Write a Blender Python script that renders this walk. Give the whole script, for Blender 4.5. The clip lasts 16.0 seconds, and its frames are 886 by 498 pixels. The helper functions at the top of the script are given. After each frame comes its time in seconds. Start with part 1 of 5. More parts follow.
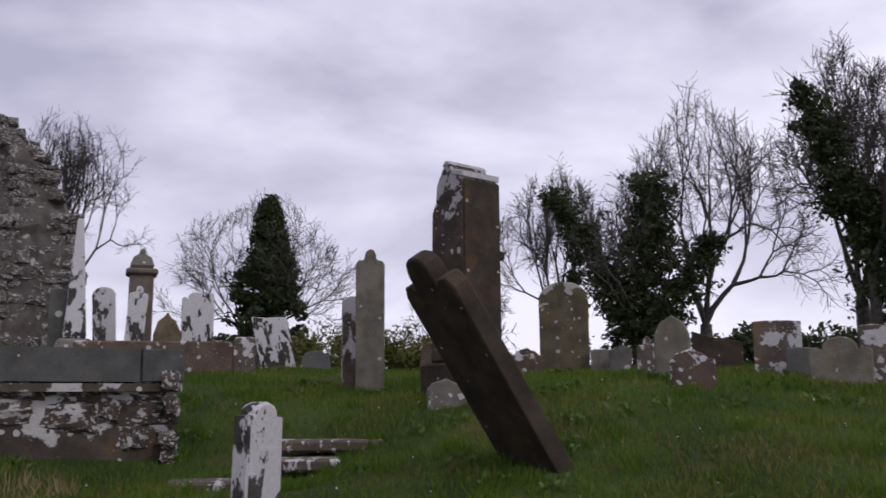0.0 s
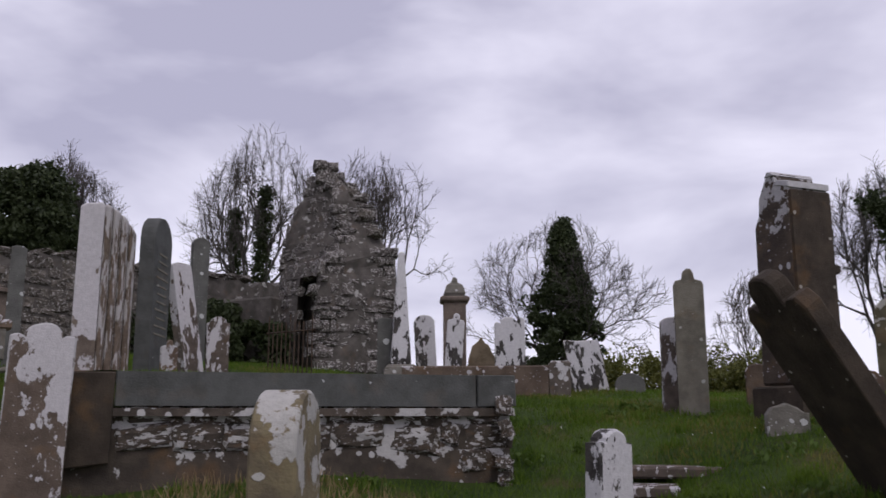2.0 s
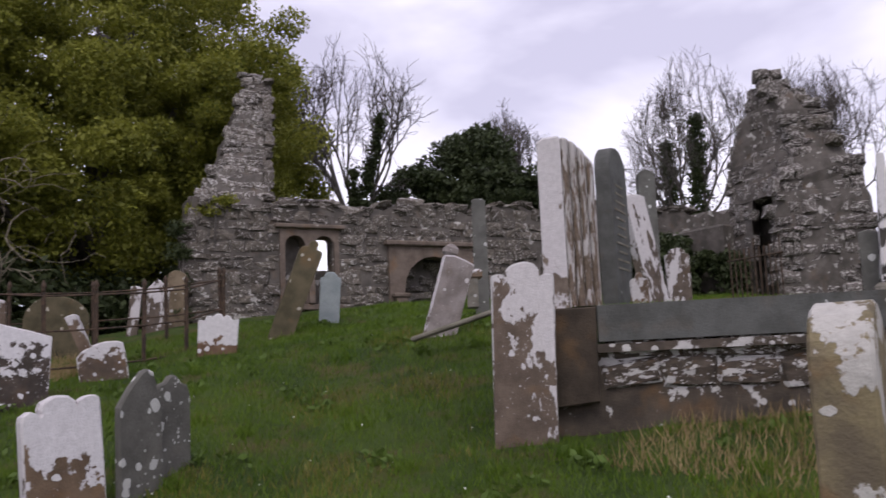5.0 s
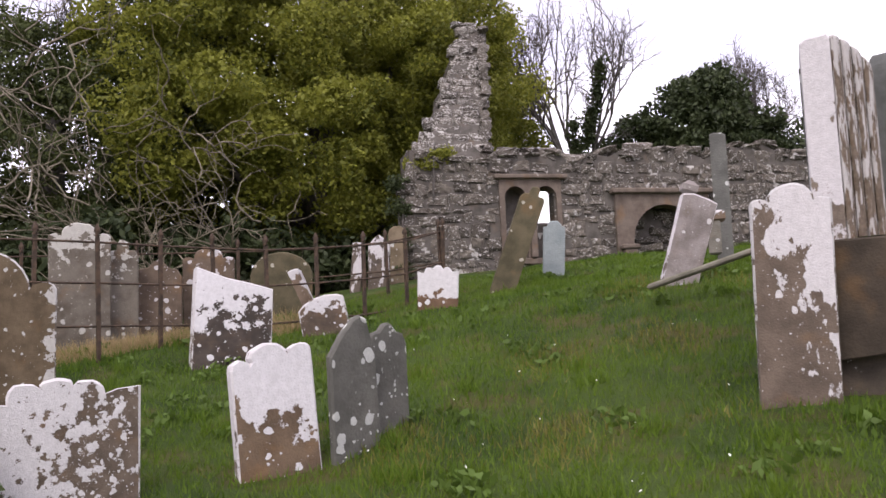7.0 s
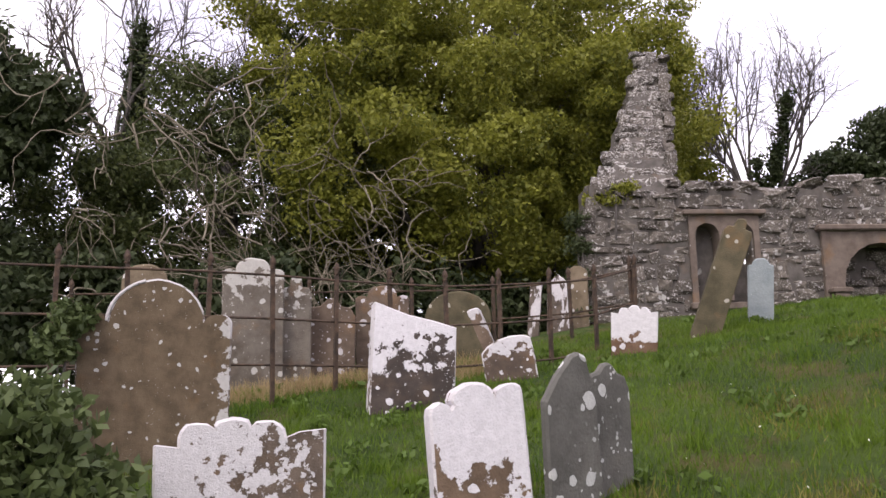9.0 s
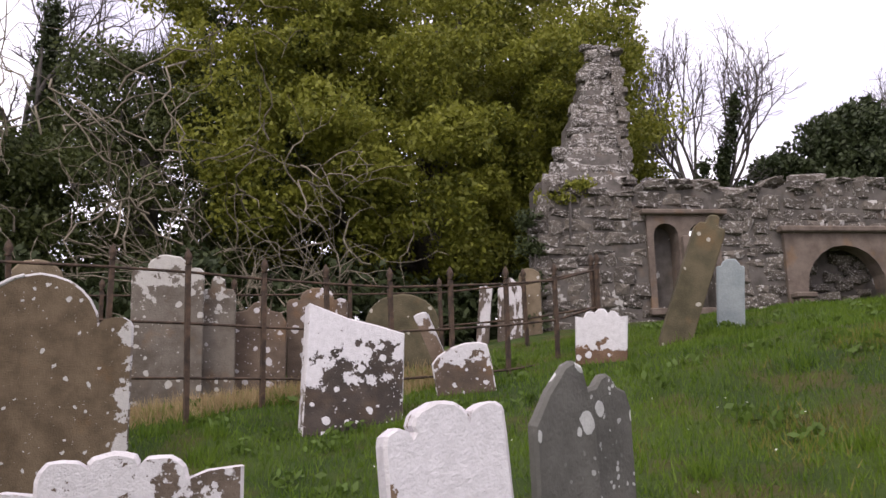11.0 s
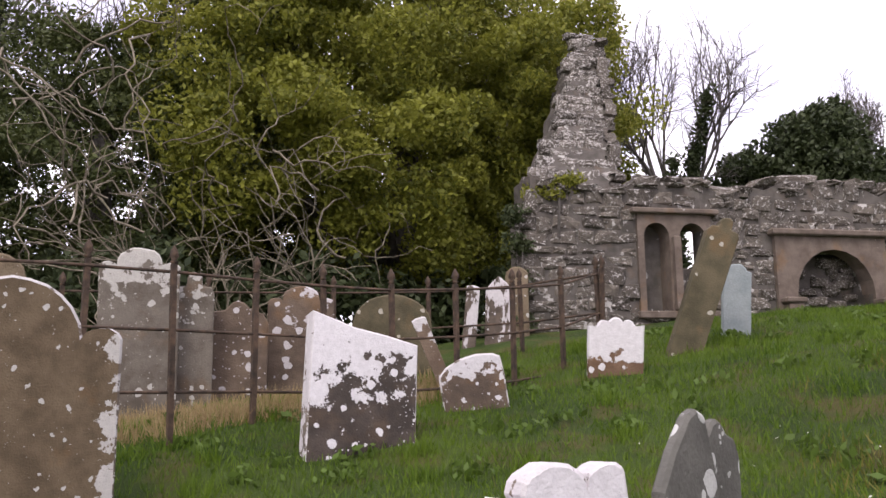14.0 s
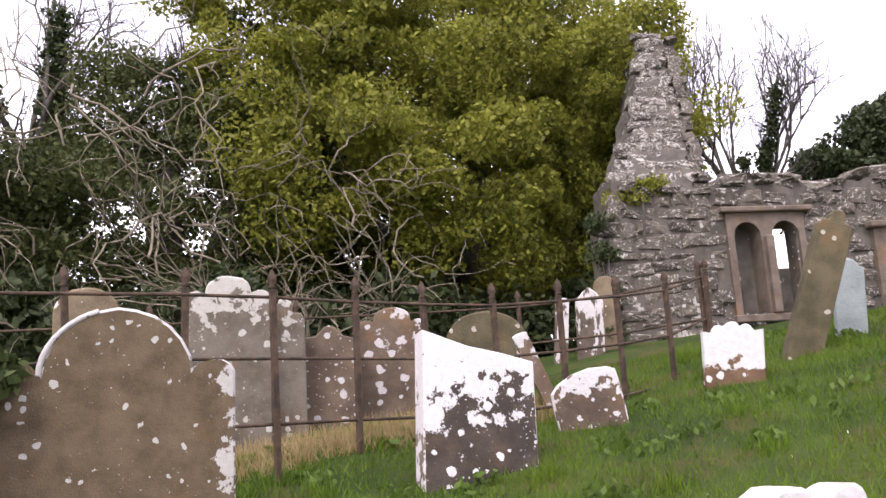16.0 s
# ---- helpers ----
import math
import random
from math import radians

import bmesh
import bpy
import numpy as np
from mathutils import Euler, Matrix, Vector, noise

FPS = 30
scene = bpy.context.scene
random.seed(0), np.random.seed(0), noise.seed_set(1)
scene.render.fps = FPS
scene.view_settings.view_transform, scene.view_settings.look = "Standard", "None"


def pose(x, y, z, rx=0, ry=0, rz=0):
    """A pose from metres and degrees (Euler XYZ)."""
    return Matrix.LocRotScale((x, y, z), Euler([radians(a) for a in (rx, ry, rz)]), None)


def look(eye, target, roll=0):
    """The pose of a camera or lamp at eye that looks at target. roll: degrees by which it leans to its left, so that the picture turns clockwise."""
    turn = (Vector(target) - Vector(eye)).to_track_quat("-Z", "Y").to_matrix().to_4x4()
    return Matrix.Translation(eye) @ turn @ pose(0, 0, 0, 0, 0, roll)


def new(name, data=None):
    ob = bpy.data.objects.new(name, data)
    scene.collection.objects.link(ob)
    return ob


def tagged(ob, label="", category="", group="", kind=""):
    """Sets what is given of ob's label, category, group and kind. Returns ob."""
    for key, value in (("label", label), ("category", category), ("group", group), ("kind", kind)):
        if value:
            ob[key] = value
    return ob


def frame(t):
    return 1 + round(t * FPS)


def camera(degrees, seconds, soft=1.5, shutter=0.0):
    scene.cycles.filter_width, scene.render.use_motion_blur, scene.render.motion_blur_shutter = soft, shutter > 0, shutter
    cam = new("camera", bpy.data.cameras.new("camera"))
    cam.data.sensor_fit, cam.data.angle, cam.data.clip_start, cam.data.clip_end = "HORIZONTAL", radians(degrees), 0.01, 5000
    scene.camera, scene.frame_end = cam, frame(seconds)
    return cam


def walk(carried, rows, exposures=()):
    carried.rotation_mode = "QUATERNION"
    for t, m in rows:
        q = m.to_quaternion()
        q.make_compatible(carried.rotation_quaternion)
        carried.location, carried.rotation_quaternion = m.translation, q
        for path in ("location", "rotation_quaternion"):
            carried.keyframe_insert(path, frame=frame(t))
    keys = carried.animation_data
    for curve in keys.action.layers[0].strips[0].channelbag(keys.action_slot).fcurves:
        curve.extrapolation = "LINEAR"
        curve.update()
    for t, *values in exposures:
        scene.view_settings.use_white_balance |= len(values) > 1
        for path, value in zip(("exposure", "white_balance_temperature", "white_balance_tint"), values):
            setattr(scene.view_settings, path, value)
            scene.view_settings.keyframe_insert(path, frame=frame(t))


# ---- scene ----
cam = camera(52.4, 16.0, soft=1.5, shutter=0.2)

# seconds, eye x y z, heading, tilt, lean
PATH = [
    (0, 0.001, 0.002, 1.500, -0.01, 9.67, -0.41),
    (0.5, -0.065, -0.027, 1.517, 5.48, 10.17, 0.15),
    (1, -0.115, -0.077, 1.532, 9.74, 10.50, 0.05),
    (1.5, -0.205, -0.109, 1.534, 13.91, 10.75, 0.03),
    (2, -0.334, -0.069, 1.543, 18.15, 10.98, -0.05),
    (2.5, -0.492, 0.025, 1.561, 22.17, 10.83, -0.27),
    (3, -0.635, 0.139, 1.572, 26.18, 10.57, -0.80),
    (3.5, -0.755, 0.223, 1.568, 30.03, 10.24, -1.23),
    (4, -0.858, 0.259, 1.554, 33.57, 9.58, -1.85),
    (4.5, -0.925, 0.285, 1.528, 37.99, 8.73, -2.14),
    (5, -0.981, 0.361, 1.505, 45.36, 7.82, -2.47),
    (5.2, -1.012, 0.396, 1.494, 48.60, 7.57, -2.49),
    (7.3, -1.839, 0.887, 1.389, 61.18, 6.20, -2.64),
    (7.5, -1.926, 0.880, 1.382, 62.61, 6.51, -2.71),
    (8, -2.158, 0.845, 1.365, 67.12, 9.24, -1.69),
    (8.2, -2.256, 0.838, 1.359, 69.04, 9.61, -0.79),
    (10.3, -3.416, 1.210, 1.384, 68.59, 10.32, -1.71),
    (10.5, -3.514, 1.222, 1.393, 67.38, 10.38, -1.80),
    (11, -3.749, 1.238, 1.420, 64.92, 10.35, -1.53),
    (11.5, -3.985, 1.209, 1.470, 64.07, 10.48, -1.02),
    (12, -4.236, 1.184, 1.520, 63.99, 10.62, 0.30),
    (12.5, -4.450, 1.148, 1.549, 63.77, 10.81, 0.89),
    (13, -4.540, 1.108, 1.544, 63.53, 10.80, 0.43),
    (13.5, -4.553, 1.069, 1.597, 62.23, 10.16, -0.50),
    (14, -4.580, 1.031, 1.668, 61.05, 9.39, -0.82),
    (14.5, -4.699, 0.937, 1.690, 63.49, 9.19, -1.64),
    (15, -4.843, 0.870, 1.695, 64.42, 9.38, -2.77),
    (15.5, -4.970, 0.859, 1.694, 64.35, 9.89, -3.45),
    (16, -5.081, 0.872, 1.690, 64.30, 10.77, -3.53),
]


def aimed(x, y, z, yaw, pitch, roll):
    a, b = radians(yaw), radians(pitch)
    way = Vector((-math.sin(a) * math.cos(b), math.cos(a) * math.cos(b), math.sin(b)))
    return look((x, y, z), Vector((x, y, z)) + way, roll)


walk(cam, [(t, aimed(*row)) for t, *row in PATH],
     [(0.0, 0.0, 6500, 10), (2.0, 0.0, 6500, 10), (3.5, 0.1, 6500, 10), (4.5, 0.35, 6600, 11), (5.2, 0.65, 6700, 11), (7.3, 1.4, 7000, 11), (8.2, 1.5, 7050, 11), (10.3, 1.15, 7050, 11), (12.5, 1.3, 7050, 11), (14.0, 1.35, 7050, 11), (15.0, 1.6, 7050, 11), (16.0, 1.85, 7050, 11)])

# ---- light: a bright overcast sky ----
world = bpy.data.worlds.new("overcast_sky")
scene.world = world
world.use_nodes = True
wt = world.node_tree
bg = wt.nodes["Background"]
sky = wt.nodes.new("ShaderNodeTexSky")
sky.sky_type, sky.sun_disc = "NISHITA", False
sky.sun_elevation, sky.sun_rotation = radians(48), radians(150)
coord = wt.nodes.new("ShaderNodeTexCoord")
stretch = wt.nodes.new("ShaderNodeMapping")
stretch.inputs["Scale"].default_value = (1.0, 1.0, 2.4)
stretch.inputs["Location"].default_value = (0.35, 0.2, 0.6)
cloud = wt.nodes.new("ShaderNodeTexNoise")
cloud.inputs["Scale"].default_value, cloud.inputs["Detail"].default_value = 2.6, 5.0
cloud.inputs["Roughness"].default_value, cloud.inputs["Distortion"].default_value = 0.5, 0.15
ramp = wt.nodes.new("ShaderNodeValToRGB")
ramp.color_ramp.elements[0].position, ramp.color_ramp.elements[0].color = 0.36, (4.8, 4.65, 6.2, 1)
ramp.color_ramp.elements[1].position, ramp.color_ramp.elements[1].color = 0.66, (9.6, 9.3, 11.0, 1)
over = wt.nodes.new("ShaderNodeMix")
over.data_type = "RGBA"
over.inputs["Factor"].default_value = 0.93
wt.links.new(coord.outputs["Generated"], stretch.inputs["Vector"])
wt.links.new(stretch.outputs[0], cloud.inputs["Vector"])
split = wt.nodes.new("ShaderNodeSeparateXYZ")
wt.links.new(coord.outputs["Generated"], split.inputs[0])
haze = wt.nodes.new("ShaderNodeMapRange")
haze.inputs["From Min"].default_value, haze.inputs["From Max"].default_value = 0.0, 0.4
haze.inputs["To Min"].default_value, haze.inputs["To Max"].default_value = 0.13, -0.03
wt.links.new(split.outputs[2], haze.inputs["Value"])
lift = wt.nodes.new("ShaderNodeMath")
wt.links.new(cloud.outputs["Fac"], lift.inputs[0])
wt.links.new(haze.outputs[0], lift.inputs[1])
wt.links.new(lift.outputs[0], ramp.inputs[0])
wt.links.new(sky.outputs[0], over.inputs[6])
wt.links.new(ramp.outputs[0], over.inputs[7])
wt.links.new(over.outputs[2], bg.inputs[0])
bg.inputs[1].default_value = 0.1

sun = new("sun", bpy.data.lights.new("sun", "SUN"))
sun.data.energy, sun.data.angle, sun.data.color = 0.8, radians(25), (1.0, 0.96, 0.9)
sun.matrix_world = look((12, -14, 22), (0, 0, 0))


# ---- materials ----
def base_mat(name, rough=0.9):
    m = bpy.data.materials.new(name)
    m.use_nodes = True
    t = m.node_tree
    s = t.nodes["Principled BSDF"]
    s.inputs["Roughness"].default_value = rough
    s.inputs["Specular IOR Level"].default_value = 0.25
    return m, t, s


def node(t, kind, **ins):
    n = t.nodes.new(kind)
    for key, value in ins.items():
        n.inputs[key].default_value = value
    return n


def coords(t):
    """Local metres, moved by a random step for each object."""
    c = t.nodes.new("ShaderNodeTexCoord")
    i = t.nodes.new("ShaderNodeObjectInfo")
    mul = node(t, "ShaderNodeVectorMath")
    mul.operation = "SCALE"
    comb = t.nodes.new("ShaderNodeCombineXYZ")
    for k in range(3):
        t.links.new(i.outputs["Random"], comb.inputs[k])
    t.links.new(comb.outputs[0], mul.inputs[0])
    mul.inputs["Scale"].default_value = 37.0
    add = t.nodes.new("ShaderNodeVectorMath")
    t.links.new(c.outputs["Object"], add.inputs[0])
    t.links.new(mul.outputs[0], add.inputs[1])
    return add.outputs[0], c, i


def step(t, value, low, high):
    n = t.nodes.new("ShaderNodeMapRange")
    n.interpolation_type = "SMOOTHSTEP"
    n.inputs["From Min"].default_value, n.inputs["From Max"].default_value = low, high
    t.links.new(value, n.inputs["Value"])
    return n.outputs[0]


def mix(t, fac, a, b):
    n = t.nodes.new("ShaderNodeMix")
    n.data_type = "RGBA"
    for slot, v in ((0, fac), (6, a), (7, b)):
        if isinstance(v, tuple):
            n.inputs[slot].default_value = (*v, 1)
        elif isinstance(v, (int, float)):
            n.inputs[slot].default_value = v
        else:
            t.links.new(v, n.inputs[slot])
    return n.outputs[2]


def math_node(t, op, a, b):
    n = t.nodes.new("ShaderNodeMath")
    n.operation = op
    for k, v in enumerate((a, b)):
        if isinstance(v, (int, float)):
            n.inputs[k].default_value = v
        else:
            t.links.new(v, n.inputs[k])
    return n.outputs[0]


def noise_tex(t, vec, scale, detail=4.0, rough=0.55):
    n = node(t, "ShaderNodeTexNoise", Scale=scale, Detail=detail, Roughness=rough)
    t.links.new(vec, n.inputs["Vector"])
    return n.outputs["Fac"]


def bump(t, s, height, strength, dist=0.01):
    b = t.nodes.new("ShaderNodeBump")
    b.inputs["Strength"].default_value, b.inputs["Distance"].default_value = strength, dist
    t.links.new(height, b.inputs["Height"])
    t.links.new(b.outputs[0], s.inputs["Normal"])


def lichen_stone(name, dark, light, crust=0.5, spots=0.3, climb=0.0, lichen=(0.62, 0.6, 0.6), ochre=0.35, size=1.0, line=None, tall=1.0):
    """Weathered gravestone: two tones of stone, crusts and round spots of pale lichen that thicken upward by climb (per metre). line: (height, gain upward, gain across, place across) where a crust takes over; tall: how far the crust is drawn out downward."""
    m, t, s = base_mat(name)
    vec, c, info = coords(t)
    grain = noise_tex(t, vec, 60 / size, 5)
    tone = step(t, noise_tex(t, vec, 4.5 / size, 6, 0.6), 0.3, 0.7)
    col = mix(t, tone, dark, light)
    rust = step(t, noise_tex(t, vec, 3.1 / size, 3), 0.55, 0.72)
    col = mix(t, math_node(t, "MULTIPLY", rust, ochre), col, (0.25, 0.13, 0.045))
    col = mix(t, math_node(t, "MULTIPLY", grain, 0.35), col, (0.05, 0.045, 0.04))
    split = t.nodes.new("ShaderNodeSeparateXYZ")
    t.links.new(c.outputs["Object"], split.inputs[0])
    rise = math_node(t, "MULTIPLY", split.outputs[2], climb)
    drawn = t.nodes.new("ShaderNodeMapping")
    drawn.inputs["Scale"].default_value = (1.0, 1.0, 1.0 / tall)
    t.links.new(vec, drawn.inputs["Vector"])
    patch = math_node(t, "ADD", noise_tex(t, drawn.outputs[0], 4.2 / size * (1.0 if line is None else 1.5), 7, 0.62), rise)
    if line is not None:
        z0, gz, gx, x0 = line
        patch = math_node(t, "ADD", patch, math_node(t, "MULTIPLY", math_node(t, "SUBTRACT", split.outputs[2], z0), gz))
        patch = math_node(t, "ADD", patch, math_node(t, "MULTIPLY", math_node(t, "SUBTRACT", split.outputs[0], x0), gx))
        crusted = step(t, patch, 0.49, 0.515)
    else:
        crusted = step(t, patch, 0.72 - 0.3 * crust, 0.75 - 0.3 * crust)
    warp = node(t, "ShaderNodeTexNoise", Scale=14.0 / size, Detail=3.0)
    t.links.new(vec, warp.inputs["Vector"])
    bend = t.nodes.new("ShaderNodeVectorMath")
    bend.operation = "MULTIPLY_ADD"
    t.links.new(warp.outputs["Color"], bend.inputs[0])
    bend.inputs[1].default_value = (0.05, 0.05, 0.05)
    t.links.new(vec, bend.inputs[2])
    v = node(t, "ShaderNodeTexVoronoi", Scale=9.5 / size)
    t.links.new(bend.outputs[0], v.inputs["Vector"])
    lone = t.nodes.new("ShaderNodeSeparateColor")
    t.links.new(v.outputs["Color"], lone.inputs[0])
    reach = math_node(t, "SUBTRACT", math_node(t, "MULTIPLY", lone.outputs[0], 0.55), 0.55 - spots)
    dots = step(t, math_node(t, "SUBTRACT", reach, v.outputs["Distance"]), 0.0, 0.03)
    v2 = node(t, "ShaderNodeTexVoronoi", Scale=30.0 / size)
    t.links.new(bend.outputs[0], v2.inputs["Vector"])
    lone2 = t.nodes.new("ShaderNodeSeparateColor")
    t.links.new(v2.outputs["Color"], lone2.inputs[0])
    reach2 = math_node(t, "SUBTRACT", math_node(t, "MULTIPLY", lone2.outputs[1], 0.5), 0.5 - spots * 0.7)
    dots2 = step(t, math_node(t, "SUBTRACT", reach2, v2.outputs["Distance"]), 0.0, 0.05)
    field = step(t, noise_tex(t, vec, 2.3 / size, 2), 0.4, 0.56)
    dots2 = math_node(t, "MULTIPLY", dots2, field)
    pale = math_node(t, "MAXIMUM", crusted, math_node(t, "MAXIMUM", dots, dots2))
    shade = mix(t, noise_tex(t, vec, 22 / size, 5), tuple(k * 0.72 for k in lichen), tuple(min(1, k * 1.12) for k in lichen))
    col = mix(t, pale, col, shade)
    t.links.new(col, s.inputs["Base Color"])
    height = math_node(t, "ADD", math_node(t, "MULTIPLY", pale, 0.5), math_node(t, "ADD", grain, noise_tex(t, vec, 9 / size, 5)))
    bump(t, s, height, 0.55, 0.012)
    return m


M_WHITE = lichen_stone("white_crusted_stone", (0.11, 0.075, 0.055), (0.2, 0.145, 0.105), 0.3, 0.38, 0.34, (0.54, 0.52, 0.53))
M_WHITE_S = lichen_stone("white_crusted_small_stone", (0.13, 0.075, 0.045), (0.22, 0.14, 0.09), 0.25, 0.36, 0.75, (0.62, 0.6, 0.61))
M_BW_S = lichen_stone("dark_small_stone_white_lichen", (0.075, 0.055, 0.045), (0.14, 0.1, 0.08), 0.28, 0.42, 0.6, (0.6, 0.58, 0.6))
M_MOTTLE = lichen_stone("mottled_lichen_stone", (0.085, 0.07, 0.058), (0.17, 0.14, 0.115), 0.62, 0.4, 0.03, (0.55, 0.53, 0.53), 0.6)
M_PINK = lichen_stone("pale_pinkish_stone", (0.2, 0.17, 0.16), (0.36, 0.32, 0.31), 0.1, 0.3, 0.1, (0.55, 0.52, 0.52), 0.1)
M_SLAB = lichen_stone("plain_slate_slab", (0.07, 0.072, 0.068), (0.12, 0.123, 0.118), -0.5, 0.13, 0.0, (0.45, 0.45, 0.45), 0.1)
M_PLATST = lichen_stone("platform_stones", (0.05, 0.04, 0.032), (0.11, 0.086, 0.068), 0.62, 0.34, 0.0, (0.5, 0.48, 0.47), 0.3)
M_BROWN = lichen_stone("brown_spotted_stone", (0.13, 0.098, 0.062), (0.24, 0.185, 0.125), -0.2, 0.33, 0.03, (0.5, 0.48, 0.45), 0.4)
M_OLIVE = lichen_stone("olive_brown_stone_pale_head", (0.075, 0.066, 0.038), (0.15, 0.13, 0.08), -0.72, 0.3, 0.36, (0.4, 0.38, 0.34), 0.2)
M_PATCHED = lichen_stone("dark_brown_stone_white_blotches", (0.045, 0.034, 0.027), (0.1, 0.074, 0.056), -1.35, 0.38, 0.3, (0.46, 0.44, 0.44), 0.3)
M_MOSSY = lichen_stone("mossy_brown_stone", (0.06, 0.052, 0.028), (0.13, 0.108, 0.064), -0.2, 0.3, 0.02, (0.4, 0.37, 0.31), 0.3)
M_GREYBROWN = lichen_stone("grey_brown_stone_pale_head", (0.1, 0.083, 0.066), (0.19, 0.165, 0.138), 0.05, 0.4, 0.1, (0.45, 0.43, 0.4), 0.25, 0.9, (1.55, 0.3, 0.0, 0.0))
M_YELLOW = lichen_stone("pale_stone_yellow_lichen", (0.13, 0.105, 0.07), (0.27, 0.22, 0.12), 0.44, 0.42, 0.1, (0.46, 0.44, 0.41), 0.9, 1.0)
M_PATCHY = lichen_stone("brown_stone_pale_patches", (0.085, 0.06, 0.045), (0.17, 0.125, 0.092), 0.1, 0.42, 0.1, (0.5, 0.47, 0.48))
M_GREY = lichen_stone("grey_spotted_stone", (0.13, 0.12, 0.1), (0.25, 0.23, 0.2), 0.12, 0.36, 0.06, (0.5, 0.49, 0.48), 0.1)
M_SLATE = lichen_stone("slate", (0.09, 0.09, 0.083), (0.16, 0.158, 0.147), -0.1, 0.37, 0.0, (0.52, 0.52, 0.51), 0.05, 1.4)
M_SLATE_SPOT = lichen_stone("spotted_slate", (0.085, 0.083, 0.074), (0.15, 0.145, 0.13), -0.1, 0.47, 0.0, (0.48, 0.48, 0.46), 0.05, 1.2)
M_BLUE = lichen_stone("blue_grey_stone", (0.24, 0.28, 0.29), (0.34, 0.38, 0.39), -0.2, 0.2, 0.0, (0.5, 0.52, 0.52), 0.0)
M_DARK = lichen_stone("dark_mossy_stone", (0.031, 0.023, 0.016), (0.07, 0.052, 0.037), -0.3, 0.18, 0.0, (0.36, 0.33, 0.29), 0.25)
M_TAN = lichen_stone("tan_stone", (0.14, 0.128, 0.1), (0.25, 0.23, 0.185), -0.1, 0.22, 0.0, (0.45, 0.44, 0.4), 0.2)
M_SAND = lichen_stone("sandstone_dressing", (0.115, 0.088, 0.072), (0.2, 0.157, 0.13), -0.1, 0.2, 0.0, (0.45, 0.42, 0.4), 0.35)
M_MORTAR = lichen_stone("rubble_core", (0.07, 0.062, 0.055), (0.15, 0.133, 0.12), 0.34, 0.2, 0.0, (0.42, 0.4, 0.38), 0.15, 1.0)
M_HEART = lichen_stone("rust_stone_white_head", (0.1, 0.068, 0.045), (0.19, 0.13, 0.085), 0, 0.34, 0, (0.6, 0.58, 0.6), 0.35, 0.8, (0.5, 1.1, 0.2, 0.0))
M_SLANT = lichen_stone("dark_stone_white_head", (0.04, 0.032, 0.028), (0.085, 0.066, 0.056), 0, 0.42, 0, (0.62, 0.6, 0.62), 0.1, 0.8, (0.58, 0.5, -0.15, 0.0))
M_SMALL_HEAD = lichen_stone("rusty_small_stone_white_head", (0.08, 0.058, 0.045), (0.15, 0.108, 0.08), 0, 0.42, 0, (0.6, 0.58, 0.6), 0.3, 0.6, (0.42, 1.2, 0.0, 0.0))
M_SCAL = lichen_stone("brown_stone_white_sheet", (0.09, 0.068, 0.052), (0.17, 0.13, 0.1), 0, 0.5, 0, (0.58, 0.56, 0.57), 0.25, 0.5, (0.5, 0.12, -0.3, 0.06))
M_BIGBROWN = lichen_stone("smooth_brown_stone_white_edge", (0.088, 0.062, 0.036), (0.16, 0.118, 0.074), 0, 0.3, 0, (0.46, 0.44, 0.42), 0.22, 0.6, (1.0, 0.0, 1.5, 0.5))
M_SCROLL = lichen_stone("brown_stone_white_streaks", (0.1, 0.075, 0.058), (0.18, 0.135, 0.105), 0, 0.36, 0, (0.58, 0.55, 0.56), 0.3, 0.8, (0.78, 0.3, 0.7, 0.0), 1.8)
M_STREAK = lichen_stone("stone_streaked_white", (0.075, 0.058, 0.047), (0.15, 0.118, 0.095), 0, 0.3, 0, (0.56, 0.53, 0.54), 0.2, 0.6, (0.55, 0.15, 0, 0), 3.0)
M_RIBS = lichen_stone("brown_moulding_streaked_white", (0.12, 0.09, 0.066), (0.22, 0.168, 0.128), 0, 0.2, 0, (0.5, 0.47, 0.46), 0.2, 0.22, (1.0, 0.06, 0.0, 0.0), 6.0)
M_FACE = lichen_stone("whitened_stone_face", (0.13, 0.1, 0.08), (0.24, 0.19, 0.15), 0, 0.3, 0, (0.56, 0.53, 0.54), 0.2, 0.8, (-0.1, 0.12, 0.0, 0.0), 2.0)
M_RIM = lichen_stone("white_crusted_edge", (0.12, 0.095, 0.075), (0.22, 0.18, 0.145), 0, 0.36, 0, (0.6, 0.57, 0.58), 0.15, 0.7, (0.15, 0.22, 0, 0))
M_RIM_HALF = lichen_stone("part_crusted_edge", (0.1, 0.08, 0.064), (0.18, 0.145, 0.115), 0, 0.34, 0, (0.5, 0.48, 0.48), 0.15, 0.6, (0.8, 0.2, 0, 0))
M_BLACKWHITE = lichen_stone("white_stone_black_gaps", (0.035, 0.032, 0.03), (0.08, 0.072, 0.066), 0, 0.3, 0, (0.62, 0.6, 0.61), 0.0, 0.7, (0.25, 0.1, 0.0, 0.0), 2.2)
M_SNOW = lichen_stone("almost_white_stone", (0.05, 0.045, 0.042), (0.12, 0.105, 0.095), 0, 0.3, 0, (0.6, 0.58, 0.59), 0.0, 0.7, (0.1, 0.12, 0.7, 0.03), 2.0)
M_PLAT = lichen_stone("grimy_masonry", (0.045, 0.036, 0.028), (0.1, 0.078, 0.06), -1.12, 0.32, 0.4, (0.5, 0.48, 0.47), 0.3)


